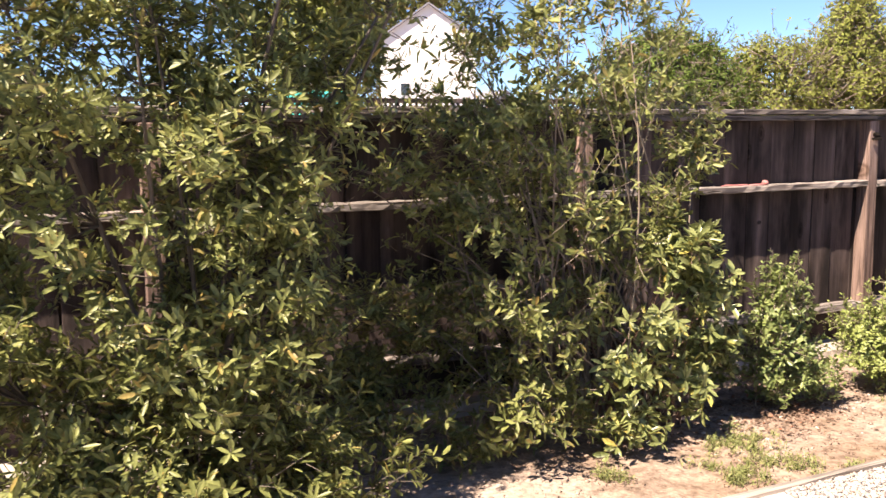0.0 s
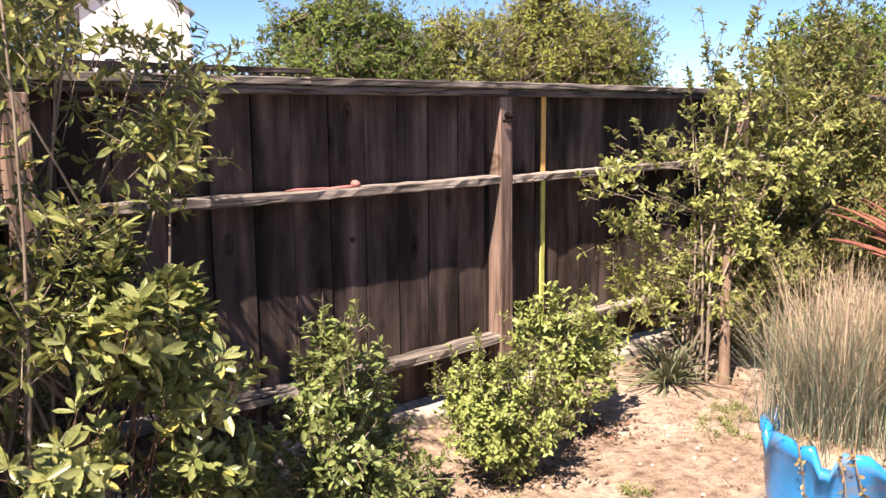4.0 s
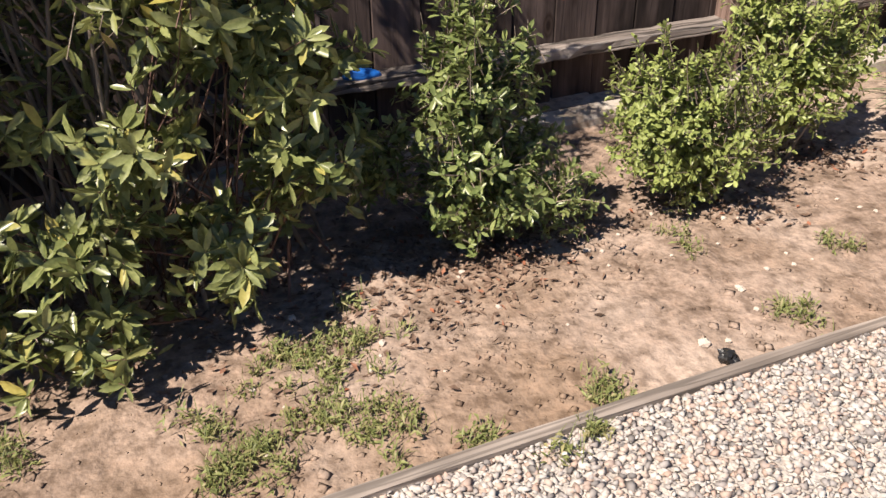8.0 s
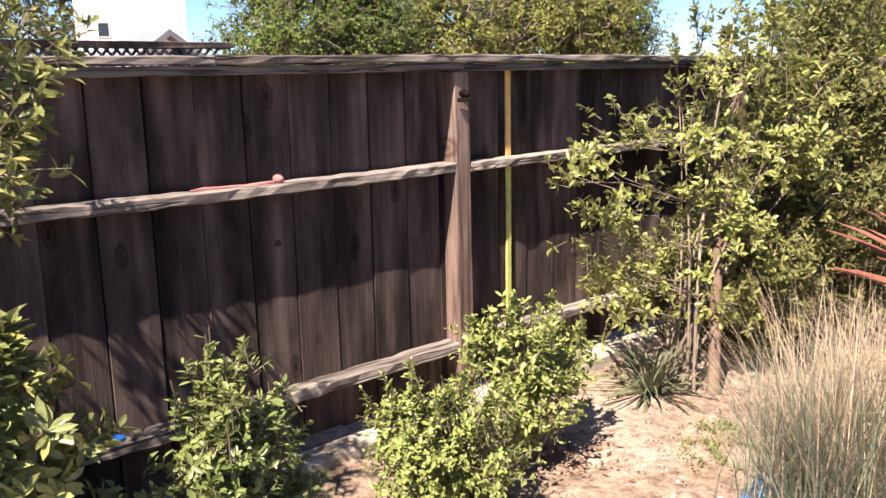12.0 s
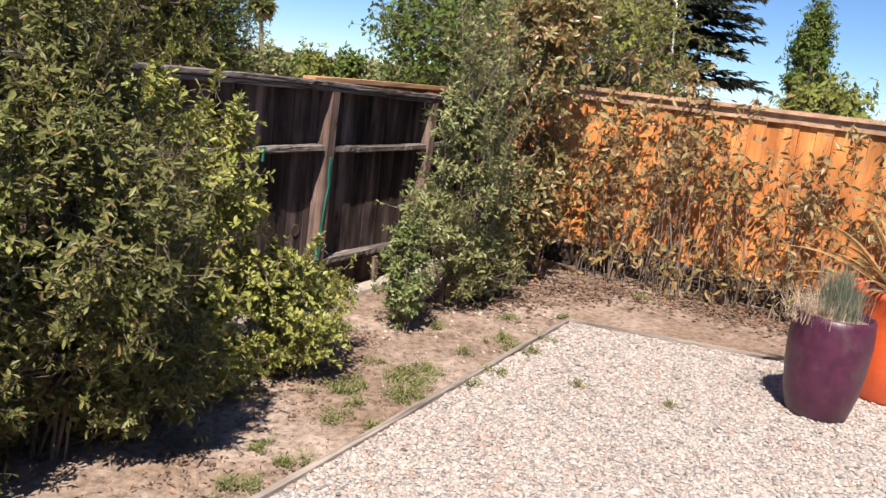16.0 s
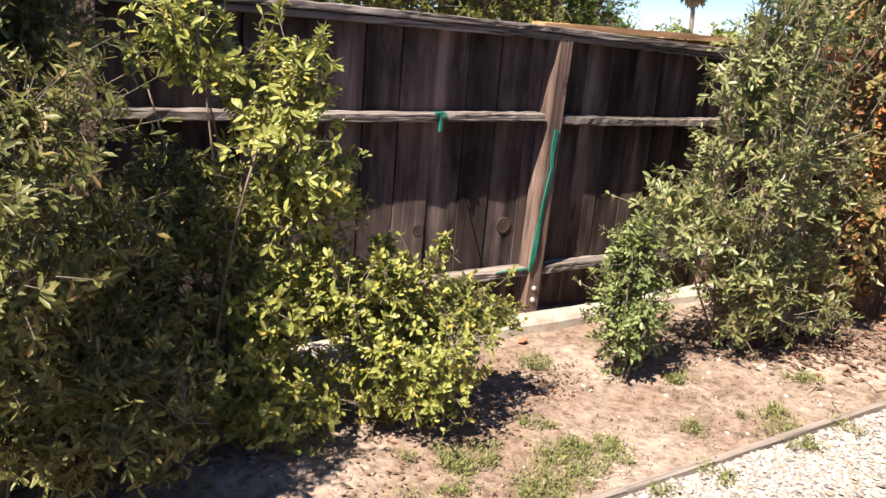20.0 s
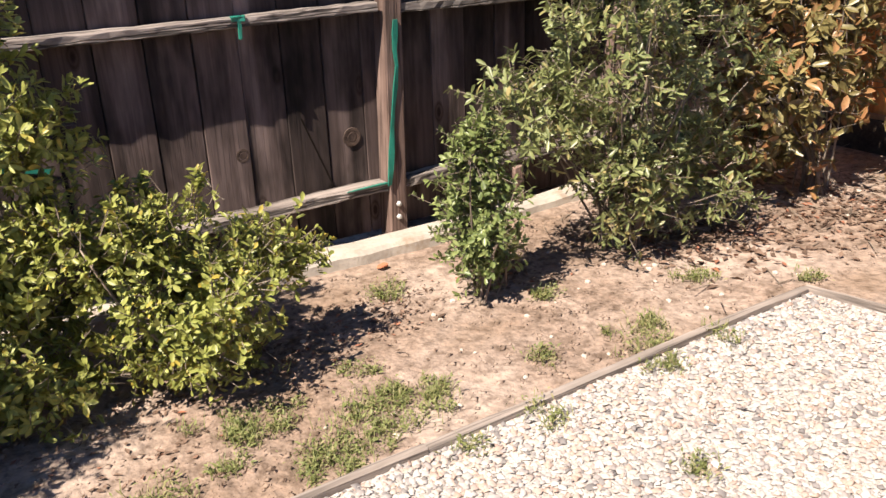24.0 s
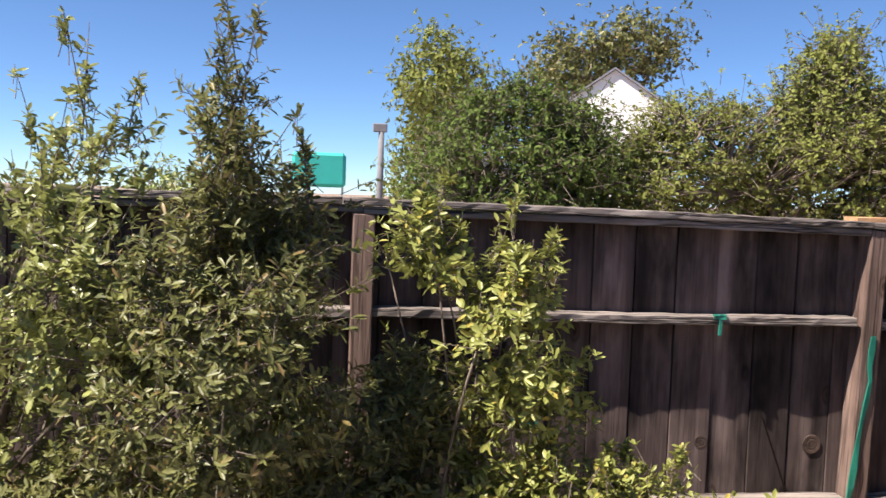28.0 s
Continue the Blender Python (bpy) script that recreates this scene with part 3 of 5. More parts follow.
def blades(rng, n, centre, spread, height, lean, width, stiff=1.0):
    """Narrow grass blades, three bent pieces each."""
    base = np.array(centre) + np.concatenate([rng.normal(size=(n, 2)) * spread, np.zeros((n, 1))], 1)
    ang = rng.uniform(0, 2 * np.pi, n)
    out = np.stack([np.cos(ang), np.sin(ang), np.zeros(n)], 1)
    h = height * rng.uniform(0.55, 1.15, n)[:, None]
    ln = lean * rng.random((n, 1)) ** 0.8
    side = np.stack([-np.sin(ang), np.cos(ang), np.zeros(n)], 1) * width * 0.5
    pts = [base + out * h * ln * u ** (1.5 * stiff) + np.array([0, 0, 1.0]) * h * (u - 0.28 * ln * u * u) for u in (0, 0.4, 0.75, 1.0)]
    ws = (1.0, 0.85, 0.6, 0.05)
    v = np.stack([p + s * w * k for p, w in zip(pts, ws) for s, k in ((side, -1), (side, 1))], 1)
    t = np.array([(0, 1, 3), (0, 3, 2), (2, 3, 5), (2, 5, 4), (4, 5, 7), (4, 7, 6)])
    return v.reshape(-1, 3), (np.arange(n)[:, None, None] * 8 + t).reshape(-1, 3)


# ---------------------------------------------------------------- ground
GRAVEL_EDGE_Y, GRAVEL_END_X = -1.80, 5.93


def ground_height(x, y):
    near = math.exp(-((x / 9) ** 2 + ((y + 1) / 4) ** 2))
    h = noise.noise(Vector((x * 0.9, y * 0.9, 3.0))) * 0.022 + noise.noise(Vector((x * 4.1, y * 4.1, 7.0))) * 0.012 + noise.noise(Vector((x * 11, y * 11, 1.0))) * 0.009 + abs(noise.noise(Vector((x * 13, y * 13, 5.0)))) * 0.009 - max(0.0, noise.noise(Vector((x * 7, y * 7, 9.0))) - 0.25) * 0.012
    return h * near - 0.004


def build_ground():
    xs = sorted({-3000.0, -800.0, -200.0, -60.0, -25.0, -12.0, *np.arange(-7.5, -3.5, 0.08).round(3), *np.arange(-3.5, 8.2, 0.026).round(3), 9.0, 12.0, 25.0, 60.0, 200.0, 800.0, 3000.0})
    ys = sorted({-3000.0, -800.0, -200.0, -60.0, -25.0, -12.0, -8.0, -6.0, -5.0, -4.0, *np.arange(-3.4, -1.8, 0.04).round(3), *np.arange(-1.8, -0.25, 0.026).round(3), *np.arange(-0.25, 0.12, 0.06).round(3), 0.6, 2.0, 6.0, 12.0, 25.0, 60.0, 200.0, 800.0, 3000.0})
    v = [(x, y, ground_height(x, y)) for y in ys for x in xs]
    n = len(xs)
    t = []
    for j in range(len(ys) - 1):
        for i in range(n - 1):
            a = j * n + i
            t += [(a, a + 1, a + n + 1), (a, a + n + 1, a + n)]
    ob = new("ground", raw_mesh("ground", v, t, SOIL, smooth=True))
    tagged(ob, "dry sandy brown soil with crumbs and cracks", "ground", kind="structure")


def gravel_right(y):
    """The end of the gravel, which runs slightly askew."""
    return GRAVEL_END_X + (GRAVEL_EDGE_Y - y) * 0.22


def build_gravel():
    bm = bmesh.new()
    z = 0.034
    pts = [(-11, -9), (gravel_right(-9.0), -9), (GRAVEL_END_X, GRAVEL_EDGE_Y), (-11, GRAVEL_EDGE_Y)]
    lo = [bm.verts.new((x, y, -0.02)) for x, y in pts]
    hi = [bm.verts.new((x, y, z)) for x, y in pts]
    bm.faces.new(hi)
    for k in range(4):
        bm.faces.new((lo[k], lo[(k + 1) % 4], hi[(k + 1) % 4], hi[k]))
    tagged(new("gravel_bed", bm_mesh("gravel_bed", bm, GRAVEL_BED)), "bed under the white gravel", "ground", kind="structure")
    rng = np.random.default_rng(5)
    ico = np.array([(1, 0, 0), (-1, 0, 0), (0, 1, 0), (0, -1, 0), (0, 0, 1), (0, 0, -1), (0.62, 0.62, 0.55), (-0.62, -0.62, 0.55)], float)
    tri = np.array([(0, 2, 6), (2, 4, 6), (4, 0, 6), (2, 1, 4), (1, 3, 7), (3, 4, 7), (4, 1, 7), (3, 0, 4), (2, 0, 5), (1, 2, 5), (3, 1, 5), (0, 3, 5)])
    near, far = 30000, 46000
    n = near + far
    y = GRAVEL_EDGE_Y - 0.01 - rng.random(n) ** 1.3 * np.where(np.arange(n) < near, 2.0, 3.1)
    x = np.concatenate([rng.uniform(-2.6, 0.6, near), 6.6 - rng.random(far) ** 0.85 * 5.6])
    ok = x < GRAVEL_END_X + (GRAVEL_EDGE_Y - y) * 0.22 - 0.02
    x, y = x[ok], y[ok]
    n = len(x)
    r = rng.uniform(0.0060, 0.0128, n) * np.where(x > 0.6, 1.15, 1.0)
    v = ico[None] * (1 + rng.normal(size=(n, 8, 1)) * 0.2) * (r[:, None, None] * rng.uniform([0.8, 0.8, 0.45], [1.35, 1.35, 0.85], (n, 3))[:, None, :])
    a = rng.uniform(0, 2 * np.pi, n)
    c, s = np.cos(a)[:, None], np.sin(a)[:, None]
    v = np.stack([v[..., 0] * c - v[..., 1] * s, v[..., 0] * s + v[..., 1] * c, v[..., 2] + rng.normal(size=(n, 1)) * 0.2 * v[..., 0]], -1)
    v += np.stack([x, y, z + r * 0.12 + rng.random(n) * 0.006], 1)[:, None]
    few = np.array([(0, 2, 6), (2, 4, 6), (4, 0, 6), (2, 1, 4), (1, 3, 7), (3, 4, 7), (4, 1, 7), (3, 0, 4)])
    at = np.arange(n)[:, None, None] * 8
    t = np.concatenate([(at[:near] + tri).reshape(-1, 3), (at[near:] + few).reshape(-1, 3)])
    ob = new("gravel", raw_mesh("gravel", v.reshape(-1, 3), t.reshape(-1, 3), PEBBLE, smooth=False))
    tagged(ob, "white and cream crushed gravel stones with some tan ones", "gravel", kind="stuff")


def build_edging():
    rng = random.Random(3)
    top = thing("garden_edging", "weathered grey wooden board edging between soil and gravel", "edging", kind="structure")
    x = -8.0
    while x < GRAVEL_END_X - 0.02:
        ln = min(2.4, GRAVEL_END_X - x)
        me = beam_mesh("board", ln - 0.004, 0.036, 0.085, EDGING, rng, 0.0025, 14)
        part("board", me, top, at=pose(x, GRAVEL_EDGE_Y + 0.04 - (0.030 if x < -0.5 else 0.0), -0.03, 0, 0, 0.7 if -0.9 < x < 0.9 else 0.0))
        x += ln
    d = Vector((gravel_right(-6.0) - GRAVEL_END_X, -6.0 - GRAVEL_EDGE_Y, 0))
    ang = math.degrees(math.atan2(d.y, d.x))
    for k in range(2):
        me = beam_mesh("board", 2.1, 0.036, 0.085, EDGING, rng, 0.0025, 14)
        p = Vector((GRAVEL_END_X + 0.0, GRAVEL_EDGE_Y + 0.04, 0)) + d.normalized() * 2.105 * k
        part("board", me, top, at=pose(p.x + 0.037, p.y, -0.03, 0, 0, ang))


# ---------------------------------------------------------------- fences
BOARD = 0.203
POSTS = (-7.40, -4.92, -2.46, 0.0, 2.49, 4.90, 6.42)


def build_old_fence():
    rng = random.Random(11)
    top = thing("old_fence", "dark weathered board fence with posts, rails and a sagging cap", "fence")
    kinds = []
    for k in range(8):
        bm = bmesh.new()
        w = BOARD - 0.003 - 0.003 * rng.random()
        add_box(bm, (-w / 2, 0, 0.05), (w / 2, 0.017, 1.655), 0.0015, rng)
        bmesh.ops.bevel(bm, geom=list(bm.edges), offset=0.003, segments=1, affect="EDGES")
        add_box(bm, (w / 2 - 0.012, 0.023, 0.06), (w / 2 + 0.02, 0.027, 1.65))
        kinds.append(bm_mesh("board", bm, OLD_WOOD))
    x = -8.6
    i = 0
    while x < 8.2:
        lap = 0.004 if i % 2 else 0.0
        sag = 0.0 if x < 4.9 else -0.03 * (x - 4.9)
        part("board", kinds[rng.randrange(8)], top, at=pose(x + BOARD / 2, lap + rng.uniform(0, 0.002), rng.uniform(-0.01, 0.01) + max(sag, -0.10), 0, rng.uniform(-0.25, 0.25), 0))
        x += BOARD
        i += 1
    for k, px in enumerate(POSTS):
        bm = bmesh.new()
        w = 0.049
        add_box(bm, (-w, -0.105, -0.05), (w, -0.001, 1.628), 0.004, rng)
        bmesh.ops.bevel(bm, geom=list(bm.edges), offset=0.006, segments=1, affect="EDGES")
        if px == 0.0:
            # worn, slanting notch at the head
            for v in bm.verts:
                if v.co.z > 1.5 and v.co.y < -0.05:
                    v.co.y += 0.014
        post = part("post", bm_mesh("post", bm, POST_WOOD), top, at=pose(px, 0, 0, 0, 1.6 if px in (4.90, 6.42) else 0.0, 0))
        if px == 0.0:
            bm = bmesh.new()
            bmesh.ops.create_icosphere(bm, subdivisions=3, radius=0.036)
            for v in bm.verts:
                v.co *= 1 + 0.4 * noise.noise(v.co * 30)
                v.co.y *= 0.4
                v.co.z *= 0.62
            part("knot", bm_mesh("knot", bm, BLACK_ROT, True), post, "dark rotted hole in the post head", at=pose(0.010, -0.092, 1.525))
            bm = bmesh.new()
            add_box(bm, (-0.046, -0.111, 1.490), (0.046, -0.104, 1.506), 0.004, rng)
            part("crack", bm_mesh("crack", bm, BLACK_ROT), post, "dark split across the post head")
        if px == 4.90:
            for z in (0.13, 0.20):
                bm = bmesh.new()
                bmesh.ops.create_cone(bm, cap_ends=True, segments=10, radius1=0.015, radius2=0.011, depth=0.014)
                part("bolt", bm_mesh("bolt", bm, LAMP_METAL, True), post, "pale metal bolt head", at=pose(0.0, -0.112, z, 90, 0, 0))
    spans = list(zip(POSTS, POSTS[1:])) + [(POSTS[-1], 8.2)]
    for a, b in spans:
        drop = 0.03 if a >= 4.9 else 0.0
        for z, h in ((1.160 - drop * 0.5, 0.044), (0.272, 0.047)):
            if b - a < 0.3:
                continue
            me = beam_mesh("rail", b - a - 0.094, 0.096, h, RAIL_WOOD, rng, 0.006, 40, 0.004)
            part("rail", me, top, "silvery weathered split rail", at=pose(a + 0.047, -0.002, z, 0, drop * 18 if z > 1 else 0.0, 0))
        me = beam_mesh("fascia", b - a - 0.004, 0.100, 0.034, CAP_WOOD, rng, 0.004, 30, 0.0015)
        slope = 1.9 if a >= 4.9 else (0.75 if a >= 2.4 else 0.0)
        fall = math.tan(radians(1.9)) * (a - 4.90) + 0.033 if a >= 4.9 else 0.0
        part("fascia", me, top, "splintered grey strip below the cap", at=pose(a + 0.002, -0.002, 1.629 - fall, 0, slope, 0))
    cuts = (-8.6, -4.92, -1.25, 2.40, 4.90, 8.2)
    for a, b in zip(cuts, cuts[1:]):
        me = beam_mesh("cap_board", b - a - 0.004, 0.138, 0.034, CAP_WOOD, rng, 0.005, 44, 0.002)
        slope = 1.9 if a >= 4.9 else (0.75 if a >= 2.4 else 0.0)
        part("cap_board", me, top, "grey weathered cap board", at=pose(a, 0.022, 1.667 - (0.034 if a >= 4.9 else 0), 0, slope, 0))
    # the bright neighbouring yard showing through a fence gap, put in as coloured strips
    part("lath", box_mesh("lath", (0.036, 0.012, 0.43), GAP_ORANGE, 0.002), top, "orange strip for the bright view through a fence gap", at=pose(0.385, -0.008, 1.20, 0, 0, 0))
    part("lath", box_mesh("lath", (0.034, 0.012, 0.84), GAP_LIME, 0.002), top, "lime green strip for the bright view through a fence gap", at=pose(0.388, -0.008, 0.312, 0, 0, 0))
    for x, z, r in ((4.72, 0.562, 0.040), (4.151, 0.571, 0.028), (-0.969, 0.94, 0.012), (0.92, 0.62, 0.016)):
        me = lathe("knot", [(r * 1.2, -0.004), (r * 1.15, 0.0002), (r * 0.8, 0.0002), (r * 0.76, -0.0012), (r * 0.62, -0.0012), (r * 0.58, 0.0002), (r * 0.2, -0.0004)], OLD_KNOT if r > 0.02 else DARK_KICK, 20)
        for p in me.polygons:
            p.use_smooth = False
        part("knot", me, top, "dark round knot in a board", at=pose(x, -0.0012, z, 90, 0, 0))
    # long slanting crack across the boards
    bm = bmesh.new()
    add_box(bm, (-0.004, -0.0015, 0), (0.004, 0.003, 0.40), 0.001, rng)
    part("crack", bm_mesh("crack", bm, BLACK_ROT), top, "dark slanting crack in a board", at=pose(4.60, -0.001, 0.325, 0, -21, 0))
    # lattice-topped fence of the house behind
    lat = thing("lattice_fence", "dark grey fence with a low lattice top behind the old fence", "fence", (-6.5, 0.42, 0))
    part("panel", box_mesh("panel", (5.6, 0.02, 1.66), OLD_WOOD, 0.002), lat, at=pose(2.8, 0.03, 0))
    part("top_rail", beam_mesh("top_rail", 5.6, 0.05, 0.028, OLD_WOOD, rng, 0.002), lat, at=pose(0, 0.05, 1.742))
    for k in range(4):
        part("post", box_mesh("post", (0.05, 0.05, 1.77), POST_WOOD, 0.004), lat, at=pose(0.4 + 1.66 * k, 0.075, 0))
    slat = box_mesh("slat", (0.011, 0.005, 0.135), RAIL_WOOD, 0.0)
    for k in range(136):
        for s in (-1, 1):
            part("slat", slat, lat, at=pose(0.06 + 0.04 * k, 0.018 + 0.005 * s, 1.648, 0, 43 * s, 0))
    # newer cap of the neighbour's fence behind
    nb = thing("neighbour_fence", "newer orange redwood fence just behind the old one", "fence", (4.95, 0.16, 0))
    x = 4.95
    while x < 8.5:
        part("board", box_mesh("board", (0.14, 0.018, 1.650), NEW_WOOD, 0.0), nb, at=pose(x - 4.95 + 0.07, 0.0, 0.0))
        x += 0.15
    part("cap_board", beam_mesh("cap_board", 3.55, 0.12, 0.035, NEW_CAP_X, rng, 0.002), nb, "orange cap board", at=pose(0, 0.06, 1.651))


def build_new_fence():
    rng = random.Random(21)
    top = thing("new_fence", "bright orange redwood board fence with a pale cap", "fence", (8.2, 0, 0))
    kinds = []
    for k in range(6):
        bm = bmesh.new()
        add_box(bm, (0, -0.071, 0.22), (0.019, 0.071, 1.80), 0.002, rng)
        bmesh.ops.bevel(bm, geom=list(bm.edges), offset=0.002, segments=1, affect="EDGES")
        kinds.append(bm_mesh("board", bm, NEW_WOOD))
    y = -0.10
    i = 0
    while y > -6.6:
        part("board", kinds[rng.randrange(6)], top, at=pose(0.0 if i % 2 else 0.012, y, 0))
        y -= 0.146
        i += 1
    for y0 in (-0.1, -2.5, -4.9):
        part("kickboard", beam_mesh("kickboard", 2.39, 0.035, 0.24, DARK_KICK, rng, 0.002), top, "dark kickboard along the ground", at=pose(-0.006, y0, -0.02, 0, 0, -90))
        part("rail", beam_mesh("rail", 2.39, 0.03, 0.03, NEW_CAP, rng, 0.002), top, at=pose(-0.004, y0, 0.225, 0, 0, -90))
        part("rail", beam_mesh("rail", 2.39, 0.025, 0.09, NEW_CAP, rng, 0.002), top, at=pose(-0.004, y0, 1.72, 0, 0, -90))
        part("cap_board", beam_mesh("cap_board", 2.395, 0.14, 0.038, NEW_CAP, rng, 0.002), top, "pale cap board", at=pose(0.075, y0, 1.81, 0, 0, -90))


def build_footing():
    rng = random.Random(8)
    top = thing("fence_footing", "pale concrete strip along the foot of the old fence", "footing", kind="structure")
    x = -6.0
    while x < 6.4:
        ln = 1.55 + rng.random() * 0.8
        bm = bmesh.new()
        n = 14
        rings = []
        for i in range(n + 1):
            u = x + ln * i / n
            w = 0.235 + 0.02 * math.sin(u * 3) + rng.uniform(-0.008, 0.008)
            h = 0.062 + 0.012 * math.sin(u * 2.1) + rng.uniform(-0.005, 0.005)
            rings.append([bm.verts.new(p) for p in ((u, -0.108, -0.05), (u, -0.108, h), (u, -w + 0.02, h), (u, -w, h - 0.02), (u, -w - 0.01, -0.05))])
        for a, b in zip(rings, rings[1:]):
            for k in range(4):
                bm.faces.new((a[k], a[k + 1], b[k + 1], b[k]))
        bm.faces.new(rings[0])
        bm.faces.new(rings[-1][::-1])
        part("concrete_block", bm_mesh("concrete_block", bm, CONCRETE), top)
        x += ln + 0.004


# ---------------------------------------------------------------- shrubs of the bed
def build_shrubs():
    # last two lobes stand above view, added to shade the low foliage beyond
    shrub("large_shrub", "tall dense glossy green shrub against the old fence", "shrub", 101, (-4.9, -0.95, 0),
          [(-5.15, -0.95, 1.15, 0.85, 0.62, 1.15, 150), (-4.65, -1.0, 1.55, 0.42, 0.5, 0.7, 52), (-4.75, -1.1, 0.75, 0.42, 0.45, 0.6, 44), (-5.6, -1.2, 1.9, 0.6, 0.5, 0.6, 50), (-4.9, -0.8, 2.3, 0.5, 0.4, 0.45, 34), (-4.30, -0.9, 2.2, 0.45, 0.4, 0.5, 44), (-5.65, -1.35, 0.6, 0.55, 0.4, 0.55, 50), (-4.85, -1.3, 0.32, 0.75, 0.32, 0.3, 76), (-4.2, -0.40, 0.5, 0.65, 0.2, 0.45, 44), (-4.8, -1.25, 2.6, 0.6, 0.42, 0.42, 32), (-4.15, -1.05, 2.55, 0.45, 0.36, 0.36, 26)],
          LEAF_DEEP, (0.056, 0.0155), 8, stems=14, stem_r=0.013, clump=0.062, tips=11, hollow=0.5, bark=DARK_BARK)
    shrub("leaning_shrub", "tall multi-stemmed green shrub with bare grey stems", "shrub", 102, (-2.80, -0.66, 0),
          [(-3.25, -0.70, 1.85, 0.52, 0.36, 0.55, 46), (-2.65, -0.62, 2.05, 0.42, 0.34, 0.40, 30), (-3.30, -0.95, 1.0, 0.42, 0.34, 0.6, 25), (-2.75, -0.85, 1.15, 0.3, 0.2, 0.35, 9), (-2.28, -0.72, 1.35, 0.18, 0.2, 0.5, 5), (-2.1, -0.5, 1.6, 0.2, 0.2, 0.4, 4), (-2.5, -0.6, 1.4, 0.35, 0.25, 0.4, 5), (-3.05, -0.30, 0.70, 0.9, 0.14, 0.70, 74), (-3.45, -0.42, 1.4, 0.6, 0.25, 0.45, 34), (-2.25, -0.38, 1.9, 0.32, 0.2, 0.38, 6), (-3.45, -0.95, 0.26, 0.5, 0.26, 0.22, 24)],
          LEAF_DEEP, (0.054, 0.0165), 7, stems=60, stem_r=0.0075, clump=0.07, tips=8, hollow=0.35, root=(0.30, 0.1))
    shrub("glossy_shrub", "low spreading shrub with large glossy leaves", "shrub", 103, (-2.55, -0.80, 0),
          [(-2.48, -0.90, 0.95, 0.30, 0.24, 0.16, 16), (-2.22, -0.90, 0.76, 0.16, 0.2, 0.22, 17), (-2.24, -0.92, 0.45, 0.18, 0.18, 0.12, 8), (-2.62, -0.98, 0.62, 0.15, 0.16, 0.10, 6), (-2.82, -1.02, 0.40, 0.16, 0.16, 0.10, 6), (-2.88, -1.08, 0.15, 0.18, 0.16, 0.10, 7), (-2.50, -1.02, 0.28, 0.18, 0.16, 0.12, 8), (-2.95, -0.85, 0.62, 0.2, 0.2, 0.2, 6)],
          LEAF_GLOSSY, (0.070, 0.022), 8, (40, 88), stems=46, stem_r=0.0045, clump=0.055, tips=5, hollow=0.2, shoots=6, shoot_len=0.2, spacing=0.007, bark=RED_BARK, root=(0.18, 0.08))
    shrub("young_shrub", "small upright deep green shrub", "shrub", 104, (-1.66, -0.86, 0),
          [(-1.66, -0.88, 0.28, 0.29, 0.23, 0.25, 54), (-1.68, -0.87, 0.52, 0.19, 0.15, 0.18, 26), (-1.92, -0.72, 0.30, 0.16, 0.14, 0.22, 14), (-1.69, -0.86, 0.72, 0.06, 0.06, 0.12, 6), (-1.52, -0.97, 0.16, 0.2, 0.15, 0.12, 9)],
          LEAF_FRESH, (0.036, 0.015), 7, stems=9, stem_r=0.006, clump=0.038, tips=9, hollow=0.25, group="young shrubs", shoots=22, shoot_len=0.22)
    shrub("round_shrub", "low rounded light green shrub", "shrub", 105, (-0.82, -0.92, 0),
          [(-0.82, -0.92, 0.26, 0.29, 0.25, 0.24, 74), (-0.97, -0.88, 0.36, 0.18, 0.18, 0.18, 22)],
          LEAF_LIME, (0.026, 0.012), 7, stems=10, stem_r=0.005, clump=0.040, tips=13, hollow=0.3, group="young shrubs", shoots=26, shoot_len=0.15)
    shrub("young_shrub", "small bright green shrub beside the fence post", "shrub", 106, (-0.25, -0.76, 0),
          [(-0.26, -0.76, 0.34, 0.24, 0.22, 0.30, 38), (-0.38, -0.74, 0.55, 0.14, 0.12, 0.14, 10), (0.0, -0.72, 0.4, 0.16, 0.12, 0.14, 11)],
          LEAF_LIME, (0.033, 0.015), 8, stems=8, stem_r=0.006, clump=0.045, tips=8, hollow=0.25, group="young shrubs", shoots=14, shoot_len=0.17)
    sparse = shrub("sparse_shrub", "open light green shrub on thin bare stems", "shrub", 117, (0.95, -0.70, 0),
          [(0.55, -0.50, 1.12, 0.36, 0.26, 0.42, 12), (1.25, -0.72, 1.3, 0.34, 0.32, 0.42, 27), (1.55, -0.95, 1.2, 0.30, 0.28, 0.42, 24), (1.15, -0.78, 0.7, 0.38, 0.32, 0.38, 26), (1.4, -0.7, 1.75, 0.25, 0.25, 0.2, 7), (0.5, -0.55, 0.6, 0.3, 0.2, 0.15, 7)],
          LEAF_OLIVE_LIME, (0.044, 0.018), 7, stems=12, stem_r=0.010, clump=0.075, tips=10, bark=BARK, shoots=15, shoot_len=0.5, hollow=0.35)
    trunk = np.array([(0.03, -0.18, -0.03), (0.06, -0.16, 0.12), (0.12, -0.12, 0.3), (0.18, -0.08, 0.5), (0.25, -0.04, 0.75), (0.25, 0.0, 1.0), (0.30, 0.0, 1.3)])
    part("trunk", tube_mesh("trunk", trunk, [0.038, 0.032, 0.030, 0.030, 0.027, 0.022, 0.012], TAN_BARK, 9), sparse, "tan bare leaning trunk")
